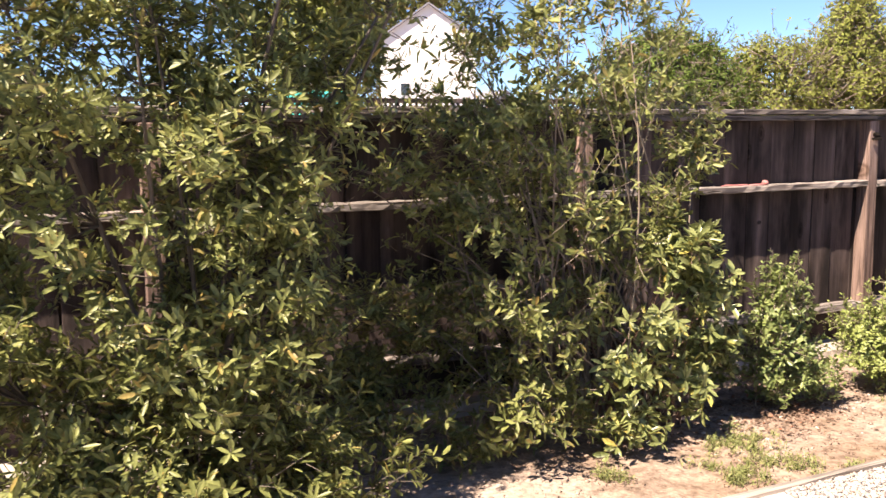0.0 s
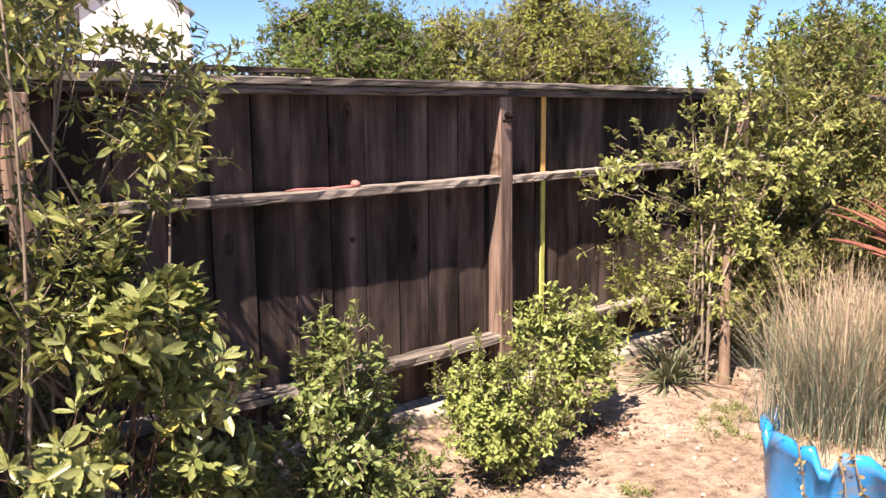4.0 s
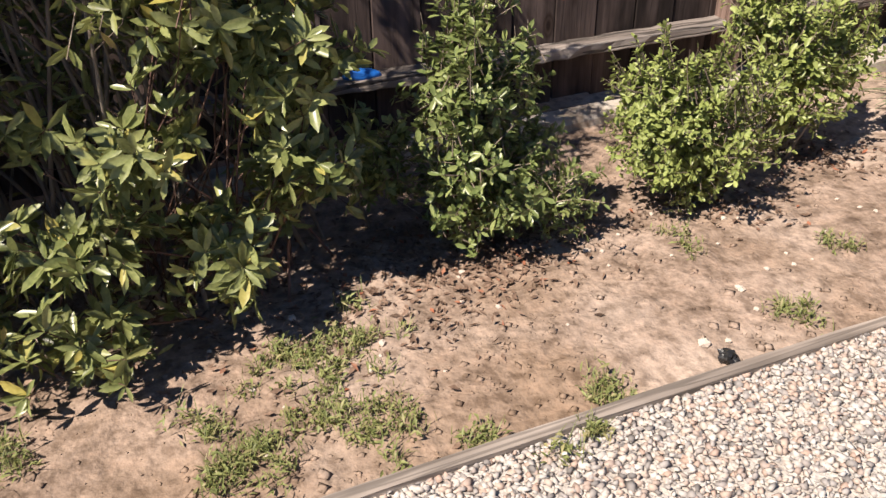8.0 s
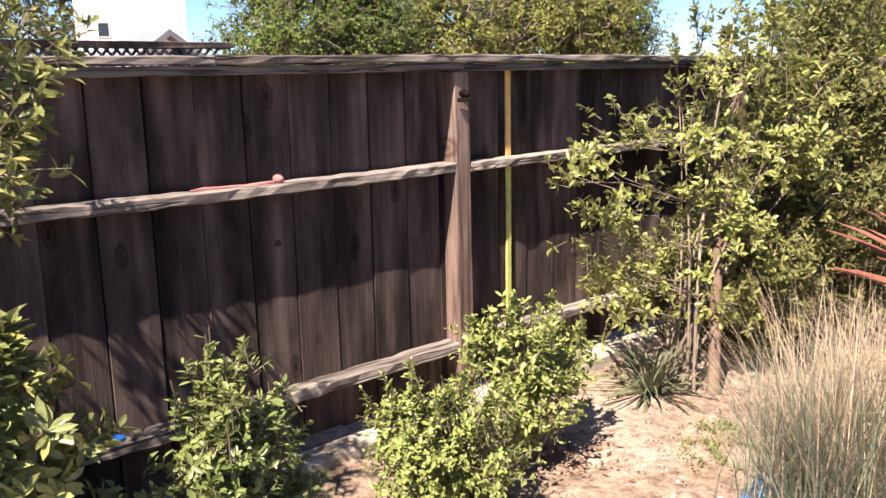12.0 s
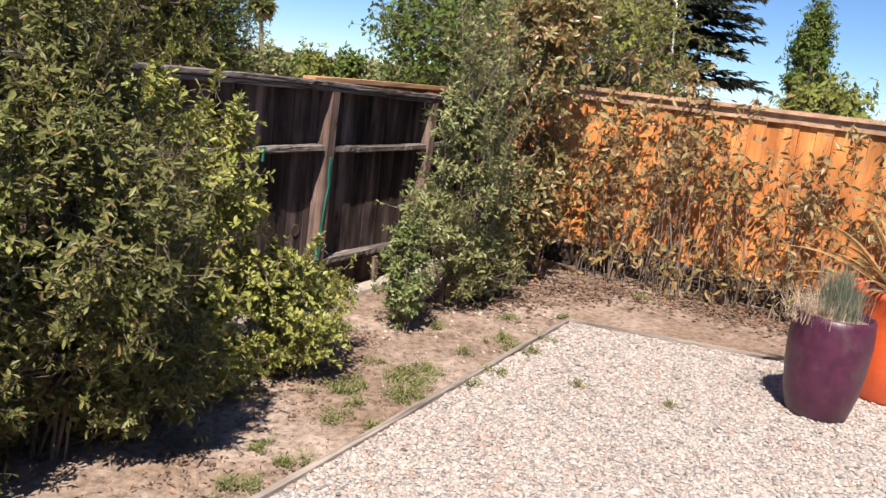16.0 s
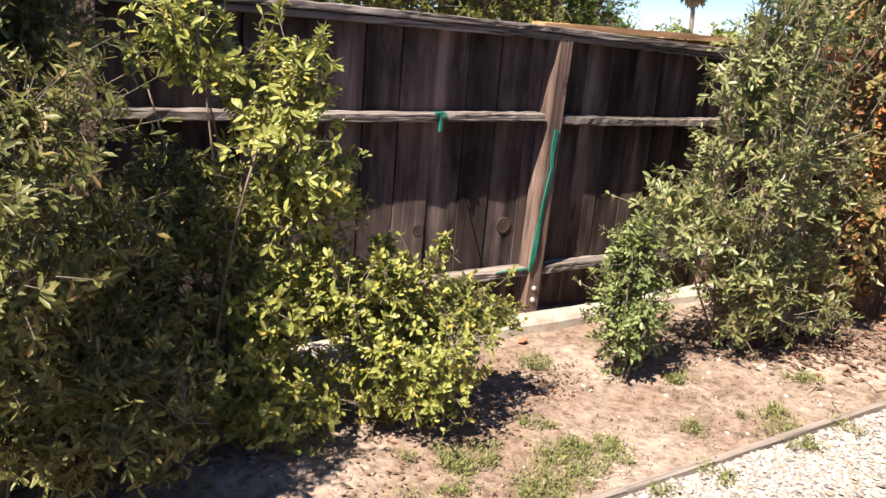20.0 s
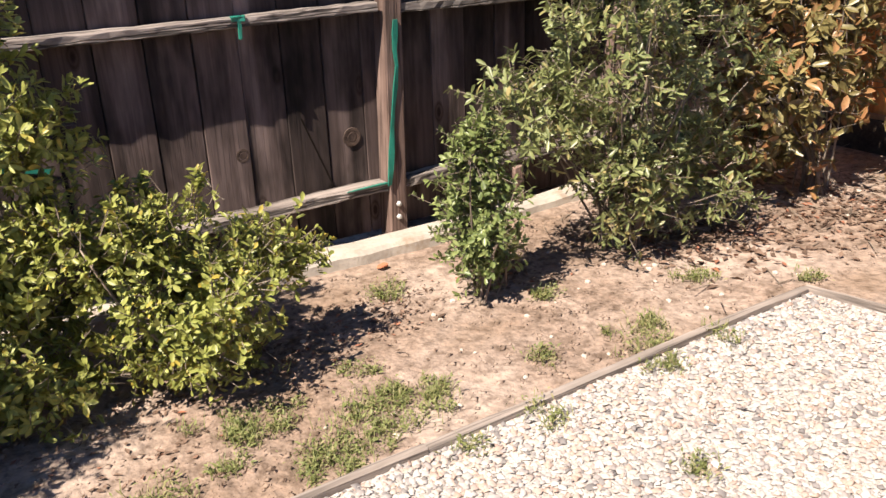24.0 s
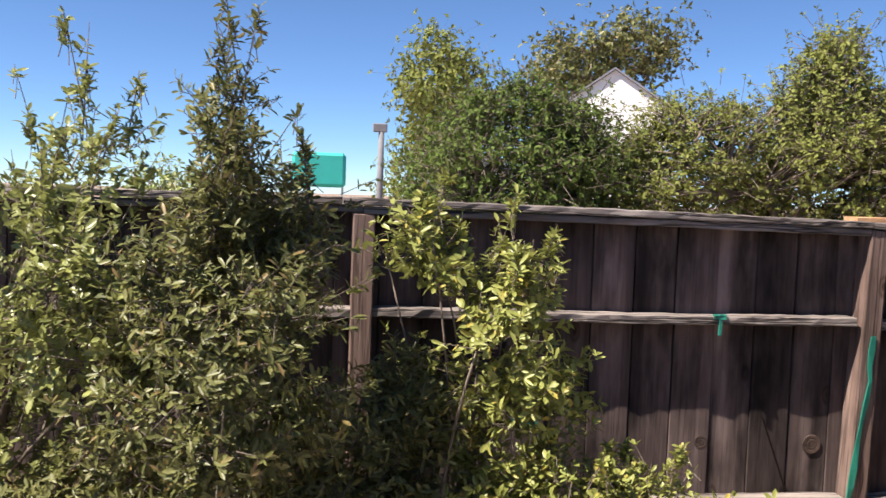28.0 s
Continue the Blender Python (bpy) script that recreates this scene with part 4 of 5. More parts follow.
    shrub("spreading_shrub", "wide grey-green shrub rising above the old fence", "shrub", 107, (2.05, -0.80, 0),
          [(2.02, -1.02, 1.10, 0.40, 0.50, 0.58, 120), (1.55, -0.8, 0.48, 0.40, 0.36, 0.40, 52), (2.08, -0.85, 1.58, 0.27, 0.26, 0.26, 30), (1.98, -0.88, 1.95, 0.11, 0.11, 0.24, 9), (2.45, -0.80, 0.6, 0.28, 0.3, 0.42, 26), (2.1, -0.70, 0.35, 0.62, 0.32, 0.32, 70), (2.0, -0.36, 0.4, 0.9, 0.14, 0.42, 50), (2.68, -0.66, 0.65, 0.26, 0.24, 0.5, 44), (2.35, -1.05, 0.42, 0.32, 0.28, 0.34, 40)],
          LEAF_GREY, (0.043, 0.0125), 9, stems=14, stem_r=0.009, clump=0.062, tips=13, shoots=14, shoot_len=0.42, bark=DARK_BARK)
    shrub("yellow_shrub", "yellow-green shrub leaning out of a taller one", "shrub", 108, (2.85, -0.68, 0),
          [(3.04, -0.74, 1.22, 0.24, 0.24, 0.40, 34), (2.75, -0.60, 0.75, 0.24, 0.24, 0.4, 12), (2.74, -0.64, 1.48, 0.22, 0.2, 0.2, 13), (3.20, -0.80, 0.98, 0.16, 0.16, 0.16, 10), (2.72, -0.75, 0.35, 0.26, 0.22, 0.28, 12), (3.02, -0.74, 0.60, 0.26, 0.2, 0.36, 26), (2.98, -0.86, 0.22, 0.3, 0.22, 0.18, 22), (3.22, -0.40, 0.35, 0.3, 0.12, 0.3, 20)],
          LEAF_YELLOW, (0.046, 0.017), 7, stems=10, stem_r=0.009, clump=0.055, tips=9, hollow=0.3, shoots=12, shoot_len=0.22)
    shrub("yellow_shrub", "low yellow-green shrub in bright sun", "shrub", 109, (3.58, -0.92, 0),
          [(3.58, -0.92, 0.38, 0.38, 0.3, 0.34, 74), (3.35, -0.86, 0.62, 0.22, 0.2, 0.2, 22), (3.95, -0.88, 0.44, 0.16, 0.14, 0.12, 10)],
          LEAF_YELLOW, (0.035, 0.016), 8, stems=10, stem_r=0.007, clump=0.055, tips=10, hollow=0.3, shoots=16, shoot_len=0.17)
    shrub("young_shrub", "small upright dark green shrub on bare soil", "shrub", 110, (4.86, -0.90, 0),
          [(4.86, -0.90, 0.34, 0.21, 0.2, 0.3, 50), (4.85, -0.90, 0.66, 0.13, 0.12, 0.2, 20)],
          LEAF_FRESH, (0.034, 0.015), 7, stems=8, stem_r=0.006, clump=0.042, tips=9, hollow=0.25, group="young shrubs", shoots=10, shoot_len=0.13)
    shrub("corner_shrub", "broad grey-green shrub with upright shoots near the fence corner", "shrub", 111, (5.75, -0.85, 0),
          [(5.62, -0.88, 0.92, 0.46, 0.40, 0.50, 42), (5.2, -0.88, 0.82, 0.32, 0.24, 0.24, 22), (5.75, -0.80, 1.45, 0.34, 0.30, 0.35, 36), (6.15, -0.85, 0.95, 0.38, 0.38, 0.6, 32), (5.62, -0.98, 0.42, 0.24, 0.24, 0.26, 14), (6.0, -1.0, 0.36, 0.42, 0.28, 0.28, 30), (5.95, -0.8, 1.9, 0.26, 0.22, 0.45, 22)],
          LEAF_OLIVE, (0.052, 0.0155), 7, stems=30, stem_r=0.008, clump=0.07, tips=8, shoots=50, shoot_len=0.75, hollow=0.35)
    shrub("red_tipped_shrub", "tall red-tinged shrub in the fence corner", "shrub", 112, (7.15, -0.95, 0),
          [(7.05, -0.78, 1.35, 0.42, 0.36, 0.6, 36), (6.95, -0.78, 2.0, 0.4, 0.34, 0.5, 40), (7.25, -0.85, 2.35, 0.36, 0.3, 0.34, 32), (7.35, -1.0, 1.0, 0.3, 0.24, 0.6, 14), (6.9, -0.82, 0.6, 0.42, 0.32, 0.5, 36)],
          LEAF_RED, (0.080, 0.029), 6, stems=20, stem_r=0.007, clump=0.10, tips=8, shoots=14, shoot_len=0.35, hollow=0.4, bark=BARK)
    for k, (y, z, n) in enumerate(((-1.40, 1.25, 58), (-1.95, 1.25, 62), (-2.55, 1.05, 44), (-3.2, 1.0, 40), (-3.9, 1.0, 34))):
        shrub("straggly_shrub", "straggly shrub with brown-olive drooping leaves before the orange fence", "shrub", 120 + k, (7.85 - 0.08 * (k % 2), y, 0),
              [(7.80, y, z, 0.24, 0.42, 0.98 if k < 2 else 0.72, n), (7.74, y - 0.05, 0.3, 0.32, 0.4, 0.26, 14)],
              LEAF_BROWN, (0.090, 0.034), 2, (70, 150), stems=22, stem_r=0.006, clump=0.15, tips=3, up=-0.35, hollow=0.05, wild=0.6, group="straggly shrubs", shoots=4, shoot_len=0.3, bark=BARK, spacing=0.05, root=(0.05, 0.17))


def grass_plant(name, label, seed, at, n, spread, height, lean, width, mat, stiff=1.0, second=None):
    """A tuft; second: (material, share of the height) of a lower, denser layer of blades."""
    rng = np.random.default_rng(seed)
    top = thing(name, label, "grass", at)
    v, t = blades(rng, n, (0, 0, 0), spread, height, lean, width, stiff)
    part("tuft", raw_mesh("tuft", v, t, mat), top)
    if second:
        v, t = blades(rng, int(n * 2.0), (0, 0, 0), spread * 1.1, height * second[1], lean * 1.1, width * 1.15, stiff)
        part("tuft", raw_mesh("tuft", v, t, second[0]), top, "grey-green lower blades")
    return top


def flax(name, label, seed, at, n, length, mat, flat=0.9, wide=(0.020, 0.034), bend=0.10):
    """A sword-leaved plant: each long, creased, tapering leaf is a part."""
    rng = np.random.default_rng(seed)
    top = thing(name, label, "plant", at)
    for i in range(n):
        a = rng.uniform(0, 2 * np.pi)
        tilt = np.radians(rng.uniform(6, 66) * flat)
        L = length * rng.uniform(0.62, 1.08)
        w = rng.uniform(*wide)
        out = np.array([math.cos(a), math.sin(a), 0])
        side = np.array([-math.sin(a), math.cos(a), 0])
        tw = rng.uniform(-0.5, 0.5)
        v, t = [], []
        m = 8
        for j in range(m + 1):
            u = j / m
            p = out * (0.02 + L * (math.sin(tilt) * u + bend * u ** 3)) + np.array([0, 0, L * math.cos(tilt) * u - L * bend * 1.6 * u ** 3 * (0.25 + math.sin(tilt))])
            ww = w * 0.5 * (0.6 + 0.7 * u) * (1 - u ** 4.2)
            ww = max(ww, 0.0012)
            s = side * math.cos(tw) + np.cross(side, out) * math.sin(tw)
            up = np.cross(out, side) * 0.3
            v += [p - s * ww + up * ww, p - up * ww * 0.4, p + s * ww + up * ww]
        for j in range(m):
            b = 3 * j
            t += [(b, b + 1, b + 4), (b, b + 4, b + 3), (b + 1, b + 2, b + 5), (b + 1, b + 5, b + 4)]
        part("leaf", raw_mesh("leaf", np.array(v), t, mat), top)
    return top


def pot(name, label, at, profile, mat, soil_r, soil_z, chipped=0.0):
    top = thing(name, label, "plant pot", at)
    body = lathe("body", profile, mat, 64 if chipped else 40)
    for v in body.vertices:
        if chipped and v.co.z > soil_z + 0.02:
            a = math.atan2(v.co.y, v.co.x)
            bite = noise.noise(Vector((math.cos(a) * 4, math.sin(a) * 4, 1.0))) + 0.6 * noise.noise(Vector((math.cos(a) * 13, math.sin(a) * 13, 4.0)))
            v.co.z -= min(0.06, max(0.0, bite - 0.02) * chipped)
    part("body", body, top)
    part("soil", lathe("soil", [(soil_r, soil_z - 0.03), (soil_r, soil_z), (soil_r * 0.5, soil_z + 0.015), (0.01, soil_z + 0.02)], SOIL), top, "dry crumbly potting soil")
    return top


def build_pots():
    z0 = 0.04
    pot("blue_pot", "tall chipped bright blue glazed pot standing on gravel", (-0.93, -2.36, z0),
        [(0.13, 0), (0.15, 0.02), (0.19, 0.2), (0.225, 0.42), (0.235, 0.56), (0.245, 0.575), (0.245, 0.605), (0.232, 0.612), (0.215, 0.60), (0.205, 0.5), (0.19, 0.45)], BLUE_GLAZE, 0.205, 0.55, 0.16)
    grass_plant("dry_grass", "upright tuft of dry tan and green grass in the blue pot", 31, (-0.85, -2.30, 0.58), 1000, 0.08, 0.55, 0.75, 0.0023, DRY_GRASS, 1.0, (GREEN_GRASS, 0.74))
    rng = np.random.default_rng(38)
    vine = thing("dry_vine", "dead brown vine trailing over the rim of the blue pot", "vine", (-0.93, -2.36, z0))
    for a in (172, 196, 204, 231, 258, 275):
        out = np.array([math.cos(radians(a)), math.sin(radians(a)), 0])
        side = np.array([-out[1], out[0], 0])
        low = rng.uniform(0.26, 0.44)
        pts = np.array([out * 0.17 + [0, 0, 0.575], out * 0.215 + [0, 0, 0.625], out * 0.254 + [0, 0, 0.615], out * 0.256 + side * 0.02 + [0, 0, 0.54], out * 0.247 + side * 0.035 + [0, 0, low + 0.06], out * 0.240 + side * 0.03 + [0, 0, low]])
        stem = part("stem", tube_mesh("stem", pts, [0.003, 0.003, 0.003, 0.0025, 0.002, 0.0015], BARK, 5), vine)
        u = rng.uniform(0.8, 4.95, 26)
        k = u.astype(int)
        p = pts[k] + (pts[k + 1] - pts[k]) * (u - k)[:, None] + out * 0.004
        w = unit(rng.normal(size=(26, 3)) + out * 0.6 + [0, 0, -0.4])
        v, t = leaves(p, w, out + rng.normal(size=(26, 3)) * 0.3, rng.uniform(0.012, 0.026, 26), rng.uniform(0.006, 0.012, 26), rng.uniform(-0.2, 0.3, 26))
        part("foliage", raw_mesh("foliage", v, t, LEAF_BROWN), stem, "shrivelled brown leaves")
    pot("red_pot", "tall glossy red glazed pot standing on gravel", (-0.60, -2.59, z0),
        [(0.13, 0), (0.148, 0.02), (0.185, 0.26), (0.216, 0.57), (0.228, 0.80), (0.240, 0.82), (0.240, 0.855), (0.226, 0.863), (0.212, 0.85), (0.204, 0.77), (0.199, 0.73)], RED_GLAZE, 0.205, 0.81)
    flax("bronze_flax", "bronze-red sword-leaved flax growing in the red pot", 32, (-0.60, -2.57, 0.98), 140, 0.50, STRAP_RED, 0.86, (0.013, 0.042), 0.08)
    shrub("trailing_ivy", "cream variegated ivy trailing over the rim of the red pot", "ivy", 33, (-0.60, -2.60, 0.87),
          [(-0.60, -2.59, 0.91, 0.22, 0.22, 0.035, 22), (-0.80, -2.69, 0.81, 0.04, 0.07, 0.12, 14), (-0.47, -2.82, 0.79, 0.11, 0.04, 0.14, 15), (-0.82, -2.49, 0.81, 0.04, 0.07, 0.12, 12)],
          VARIEGATED, (0.028, 0.026), 4, stems=5, stem_r=0.003, clump=0.031, tips=5, keep=False, twig_r=0.0012)
    grass_plant("dry_grass", "pale straw-coloured grass round the flax", 34, (-0.59, -2.58, 0.86), 3400, 0.13, 0.24, 1.7, 0.0022, STRAW)
    pot("purple_pot", "barrel-shaped dark purple glazed pot on gravel", (5.31, -3.65, z0),
        [(0.165, 0), (0.182, 0.015), (0.216, 0.15), (0.237, 0.32), (0.242, 0.48), (0.236, 0.59), (0.23, 0.635), (0.22, 0.64), (0.208, 0.63), (0.208, 0.52)], PURPLE_GLAZE, 0.21, 0.595)
    grass_plant("green_grass", "fine grey-green rush tuft in the purple pot", 35, (5.34, -3.66, 0.625), 640, 0.055, 0.34, 0.42, 0.0035, GREEN_GRASS)
    grass_plant("dry_grass", "dry straggling grass hanging over the purple pot", 36, (5.23, -3.52, 0.625), 320, 0.08, 0.22, 1.5, 0.0032, DRY_GRASS)
    pot("orange_pot", "tall orange-red glazed pot beside the purple one", (6.02, -3.98, z0),
        [(0.2, 0), (0.22, 0.02), (0.26, 0.25), (0.29, 0.5), (0.3, 0.68), (0.315, 0.70), (0.315, 0.735), (0.298, 0.74), (0.28, 0.72), (0.27, 0.62)], ORANGE_GLAZE, 0.28, 0.68)
    flax("tan_flax", "arching tan and bronze flax growing in the orange pot", 37, (6.02, -3.98, 0.72), 64, 0.85, STRAP_TAN, 1.1)


def build_ground_cover():
    weeds = ((-2.20, -1.18, 0.12), (-2.33, -1.38, 0.15), (-2.22, -1.55, 0.13), (-2.50, -1.47, 0.17), (-2.62, -1.58, 0.13), (-2.36, -1.24, 0.10), (-3.10, -1.32, 0.10), (-0.984, -1.64, 0.07), (-1.06, -1.17, 0.05), (-0.60, -1.40, 0.05),
             (-1.69, -1.73, 0.07), (-2.05, -1.73, 0.06), (0.35, -1.25, 0.16), (0.55, -1.15, 0.12), (3.62, -1.27, 0.14), (3.96, -1.50, 0.17), (4.16, -1.45, 0.14), (3.75, -1.62, 0.13), (3.46, -1.44, 0.06), (4.08, -1.16, 0.06), (4.69, -1.52, 0.06),
             (5.08, -1.62, 0.12), (5.2, -1.58, 0.09), (4.49, -0.67, 0.10), (2.68, -1.44, 0.06), (3.22, -1.50, 0.09), (3.30, -1.70, 0.07), (4.98, -1.86, 0.07), (4.45, -1.88, 0.06), (5.32, -1.85, 0.06), (5.70, -1.37, 0.08), (6.13, -1.70, 0.06), (7.2, -2.0, 0.09), (5.02, -1.08, 0.07), (2.4, -1.6, 0.12), (2.7, -1.7, 0.1), (-1.79, -1.86, 0.034), (-1.92, -1.87, 0.03), (4.60, -2.34, 0.05), (4.70, -2.90, 0.04), (4.1, -1.85, 0.035))
    for k, (x, y, r) in enumerate(weeds):
        rng = np.random.default_rng(300 + k)
        on_soil = y > GRAVEL_EDGE_Y
        weed = thing("weed", "low patch of green weeds on dry soil" if on_soil else "small green weed growing in the gravel", "weed", (x, y, 0.0 if on_soil else 0.035), "weeds")
        for j in range(max(2, int(r * (150 if r > 0.125 and x > 3 else 90)))):
            n = int(rng.uniform(14, 34))
            c = np.append(rng.normal(size=2) * r * 0.5, 0.0)
            s = rng.uniform(0.012, 0.028)
            p = c + np.concatenate([rng.normal(size=(n, 2)) * s, rng.random((n, 1)) ** 2 * s * 1.6 + 0.004], 1)
            w = unit(np.concatenate([rng.normal(size=(n, 2)), rng.uniform(0.1, 1.2, (n, 1))], 1))
            v, t = leaves(p, w, np.tile([0.0, 0, 1], (n, 1)) + rng.normal(size=(n, 3)) * 0.2, rng.uniform(0.014, 0.036, n), rng.uniform(0.004, 0.010, n), rng.uniform(0, 0.3, n))
            v2, t2 = blades(rng, 12, tuple(c), s * 1.2, 0.055, 0.9, 0.003)
            tagged(part("tuft", raw_mesh("tuft", np.concatenate([v, v2]), np.concatenate([t, t2 + len(v)]), WEED_LEAF), weed), kind="stuff")
    flax("strappy_plant", "grey-green strap-leaved clump drooping below the shrubs", 41, (0.74, -0.66, 0.0), 90, 0.36, STRAP_GREEN, 1.2, (0.010, 0.018), 0.22)
    # fallen leaves
    rng = np.random.default_rng(77)
    spots = np.array([(-2.1, -0.85, 0.4), (-1.7, -0.9, 0.28), (-1.75, -0.98, 0.3), (-1.95, -1.05, 0.35), (-1.55, -1.0, 0.25), (-2.4, -1.1, 0.4), (-1.3, -0.85, 0.2), (4.4, -0.75, 0.3), (3.3, -1.1, 0.4), (-0.7, -0.98, 0.22), (-0.1, -0.85, 0.2), (6.2, -1.1, 0.5), (7.2, -1.5, 0.45), (7.5, -2.6, 0.5), (7.3, -3.3, 0.4), (3.9, -0.95, 0.3), (1.2, -0.9, 0.5), (2.4, -1.3, 0.4), (5.1, -0.8, 0.25), (7.2, -1.3, 0.5), (7.5, -1.9, 0.5), (6.6, -1.15, 0.45), (7.6, -3.0, 0.5), (6.0, -0.95, 0.4), (7.4, -1.6, 0.4), (7.0, -1.2, 0.5), (7.5, -2.3, 0.4), (6.3, -1.0, 0.35), (7.6, -2.7, 0.4), (7.7, -3.6, 0.4)])
    n = 5200
    s = spots[rng.integers(0, len(spots), n)]
    p = np.concatenate([s[:, :2] + rng.normal(size=(n, 2)) * s[:, 2:] * 0.5, np.zeros((n, 1))], 1)
    p = p[(p[:, 1] < -0.28) & ((p[:, 1] > GRAVEL_EDGE_Y + 0.06) | (p[:, 0] > gravel_right(p[:, 1]) + 0.08)) & (p[:, 0] < 8.1)]
    p[:, 2] = [ground_height(x, y) + 0.008 for x, y, _ in p]
    n = len(p)
    w = unit(np.concatenate([rng.normal(size=(n, 2)), rng.normal(size=(n, 1)) * 0.15], 1))
    v, t = leaves(p, w, np.tile([0.0, 0, 1], (n, 1)) + rng.normal(size=(n, 3)) * 0.25, rng.uniform(0.020, 0.042, n) * np.where(p[:, 0] > 5.5, 1.7, 1.0), rng.uniform(0.009, 0.017, n) * np.where(p[:, 0] > 5.5, 1.8, 1.0), rng.uniform(-0.3, 0.3, n))
    tagged(new("leaf_litter", raw_mesh("leaf_litter", v, t, DEAD_LEAF)), "scattered dry brown fallen leaves on the soil", "leaves", kind="stuff")
    rng = np.random.default_rng(79)
    n = 260
    a = np.stack([rng.uniform(5.6, 8.0, n), -0.35 - rng.random(n) ** 1.3 * 1.3, np.zeros(n)], 1)
    far = rng.random(n) < 0.45
    a[far] = np.stack([rng.uniform(7.1, 8.0, far.sum()), rng.uniform(-4.2, -1.0, far.sum()), np.zeros(far.sum())], 1)
    a[:, 2] = [ground_height(x, y) + 0.006 for x, y, _ in a]
    b = a + np.concatenate([rng.normal(size=(n, 2)) * 0.11, rng.random((n, 1)) * 0.05], 1)
    b[:, 0] = np.minimum(b[:, 0], 8.12)
    b[:, 1] = np.minimum(b[:, 1], -0.15)
    v, t = sticks(a, b, 0.0035, 0.0018, 4)
    tagged(new("dead_twigs", raw_mesh("dead_twigs", v, t, BARK)), "dry grey twigs lying under the corner shrubs", "twigs", kind="stuff")
    # pale stones lying on the soil
    rng = np.random.default_rng(80)
    pebble = []
    for k in range(4):
        bm = bmesh.new()
        bmesh.ops.create_icosphere(bm, subdivisions=1, radius=1.0)
        for v in bm.verts:
            v.co *= 1 + 0.35 * noise.noise(v.co * 1.3 + Vector((k * 7.0, 0, 0)))
            v.co.z *= 0.6
        pebble.append(bm_mesh("stone", bm, PALE_STONE))
    spread = [(-1.053, -1.466, 0.013), (-1.322, -1.648, 0.02), (-1.25, -1.66, 0.012)]
    spread += [(rng.uniform(-2.6, 0.2), rng.uniform(-1.6, -0.95), rng.uniform(0.006, 0.015)) for _ in range(50)]
    spread += [(rng.uniform(3.6, 7.4), rng.uniform(-1.65, -0.6), rng.uniform(0.006, 0.016)) for _ in range(60)]
    for k, (x, y, r) in enumerate(spread):
        ob = new("stone", pebble[k % 4])
        ob.matrix_basis = pose(x, y, ground_height(x, y) + r * 0.3, 0, 0, rng.uniform(0, 360)) @ Matrix.Scale(r, 4)
        tagged(ob, "small pale stone lying on dry soil", "stone", "loose stones")
    # crumbs of soil
    rng = np.random.default_rng(78)
    n = 40000
    p = np.stack([rng.uniform(-4.2, 7.8, n), rng.uniform(GRAVEL_EDGE_Y + 0.06, -0.3, n), np.zeros(n)], 1)
    thick = np.array([noise.noise(Vector((x * 1.7, y * 1.7, 2.0))) for x, y, _ in p])
    p = p[thick + rng.normal(size=n) * 0.22 > 0.02]
    n = len(p)
    p[:, 2] = [ground_height(x, y) + 0.001 for x, y, _ in p]
    octa = np.array([(1, 0, 0), (-1, 0, 0), (0, 1, 0), (0, -1, 0), (0, 0, 1), (0, 0, -1)], float)
    tri = np.array([(0, 2, 4), (2, 1, 4), (1, 3, 4), (3, 0, 4), (2, 0, 5), (1, 2, 5), (3, 1, 5), (0, 3, 5)])
    r = 0.0024 + rng.random(n) ** 6 * 0.016
    v = octa[None] * (r[:, None, None] * rng.uniform(0.5, 1.5, (n, 6, 1))) * [1, 1, 0.5] + p[:, None]
    tagged(new("soil_crumbs", raw_mesh("soil_crumbs", v.reshape(-1, 3), (np.arange(n)[:, None, None] * 6 + tri).reshape(-1, 3), SOIL)), "crumbs and small clods of dry soil", "soil", kind="stuff")


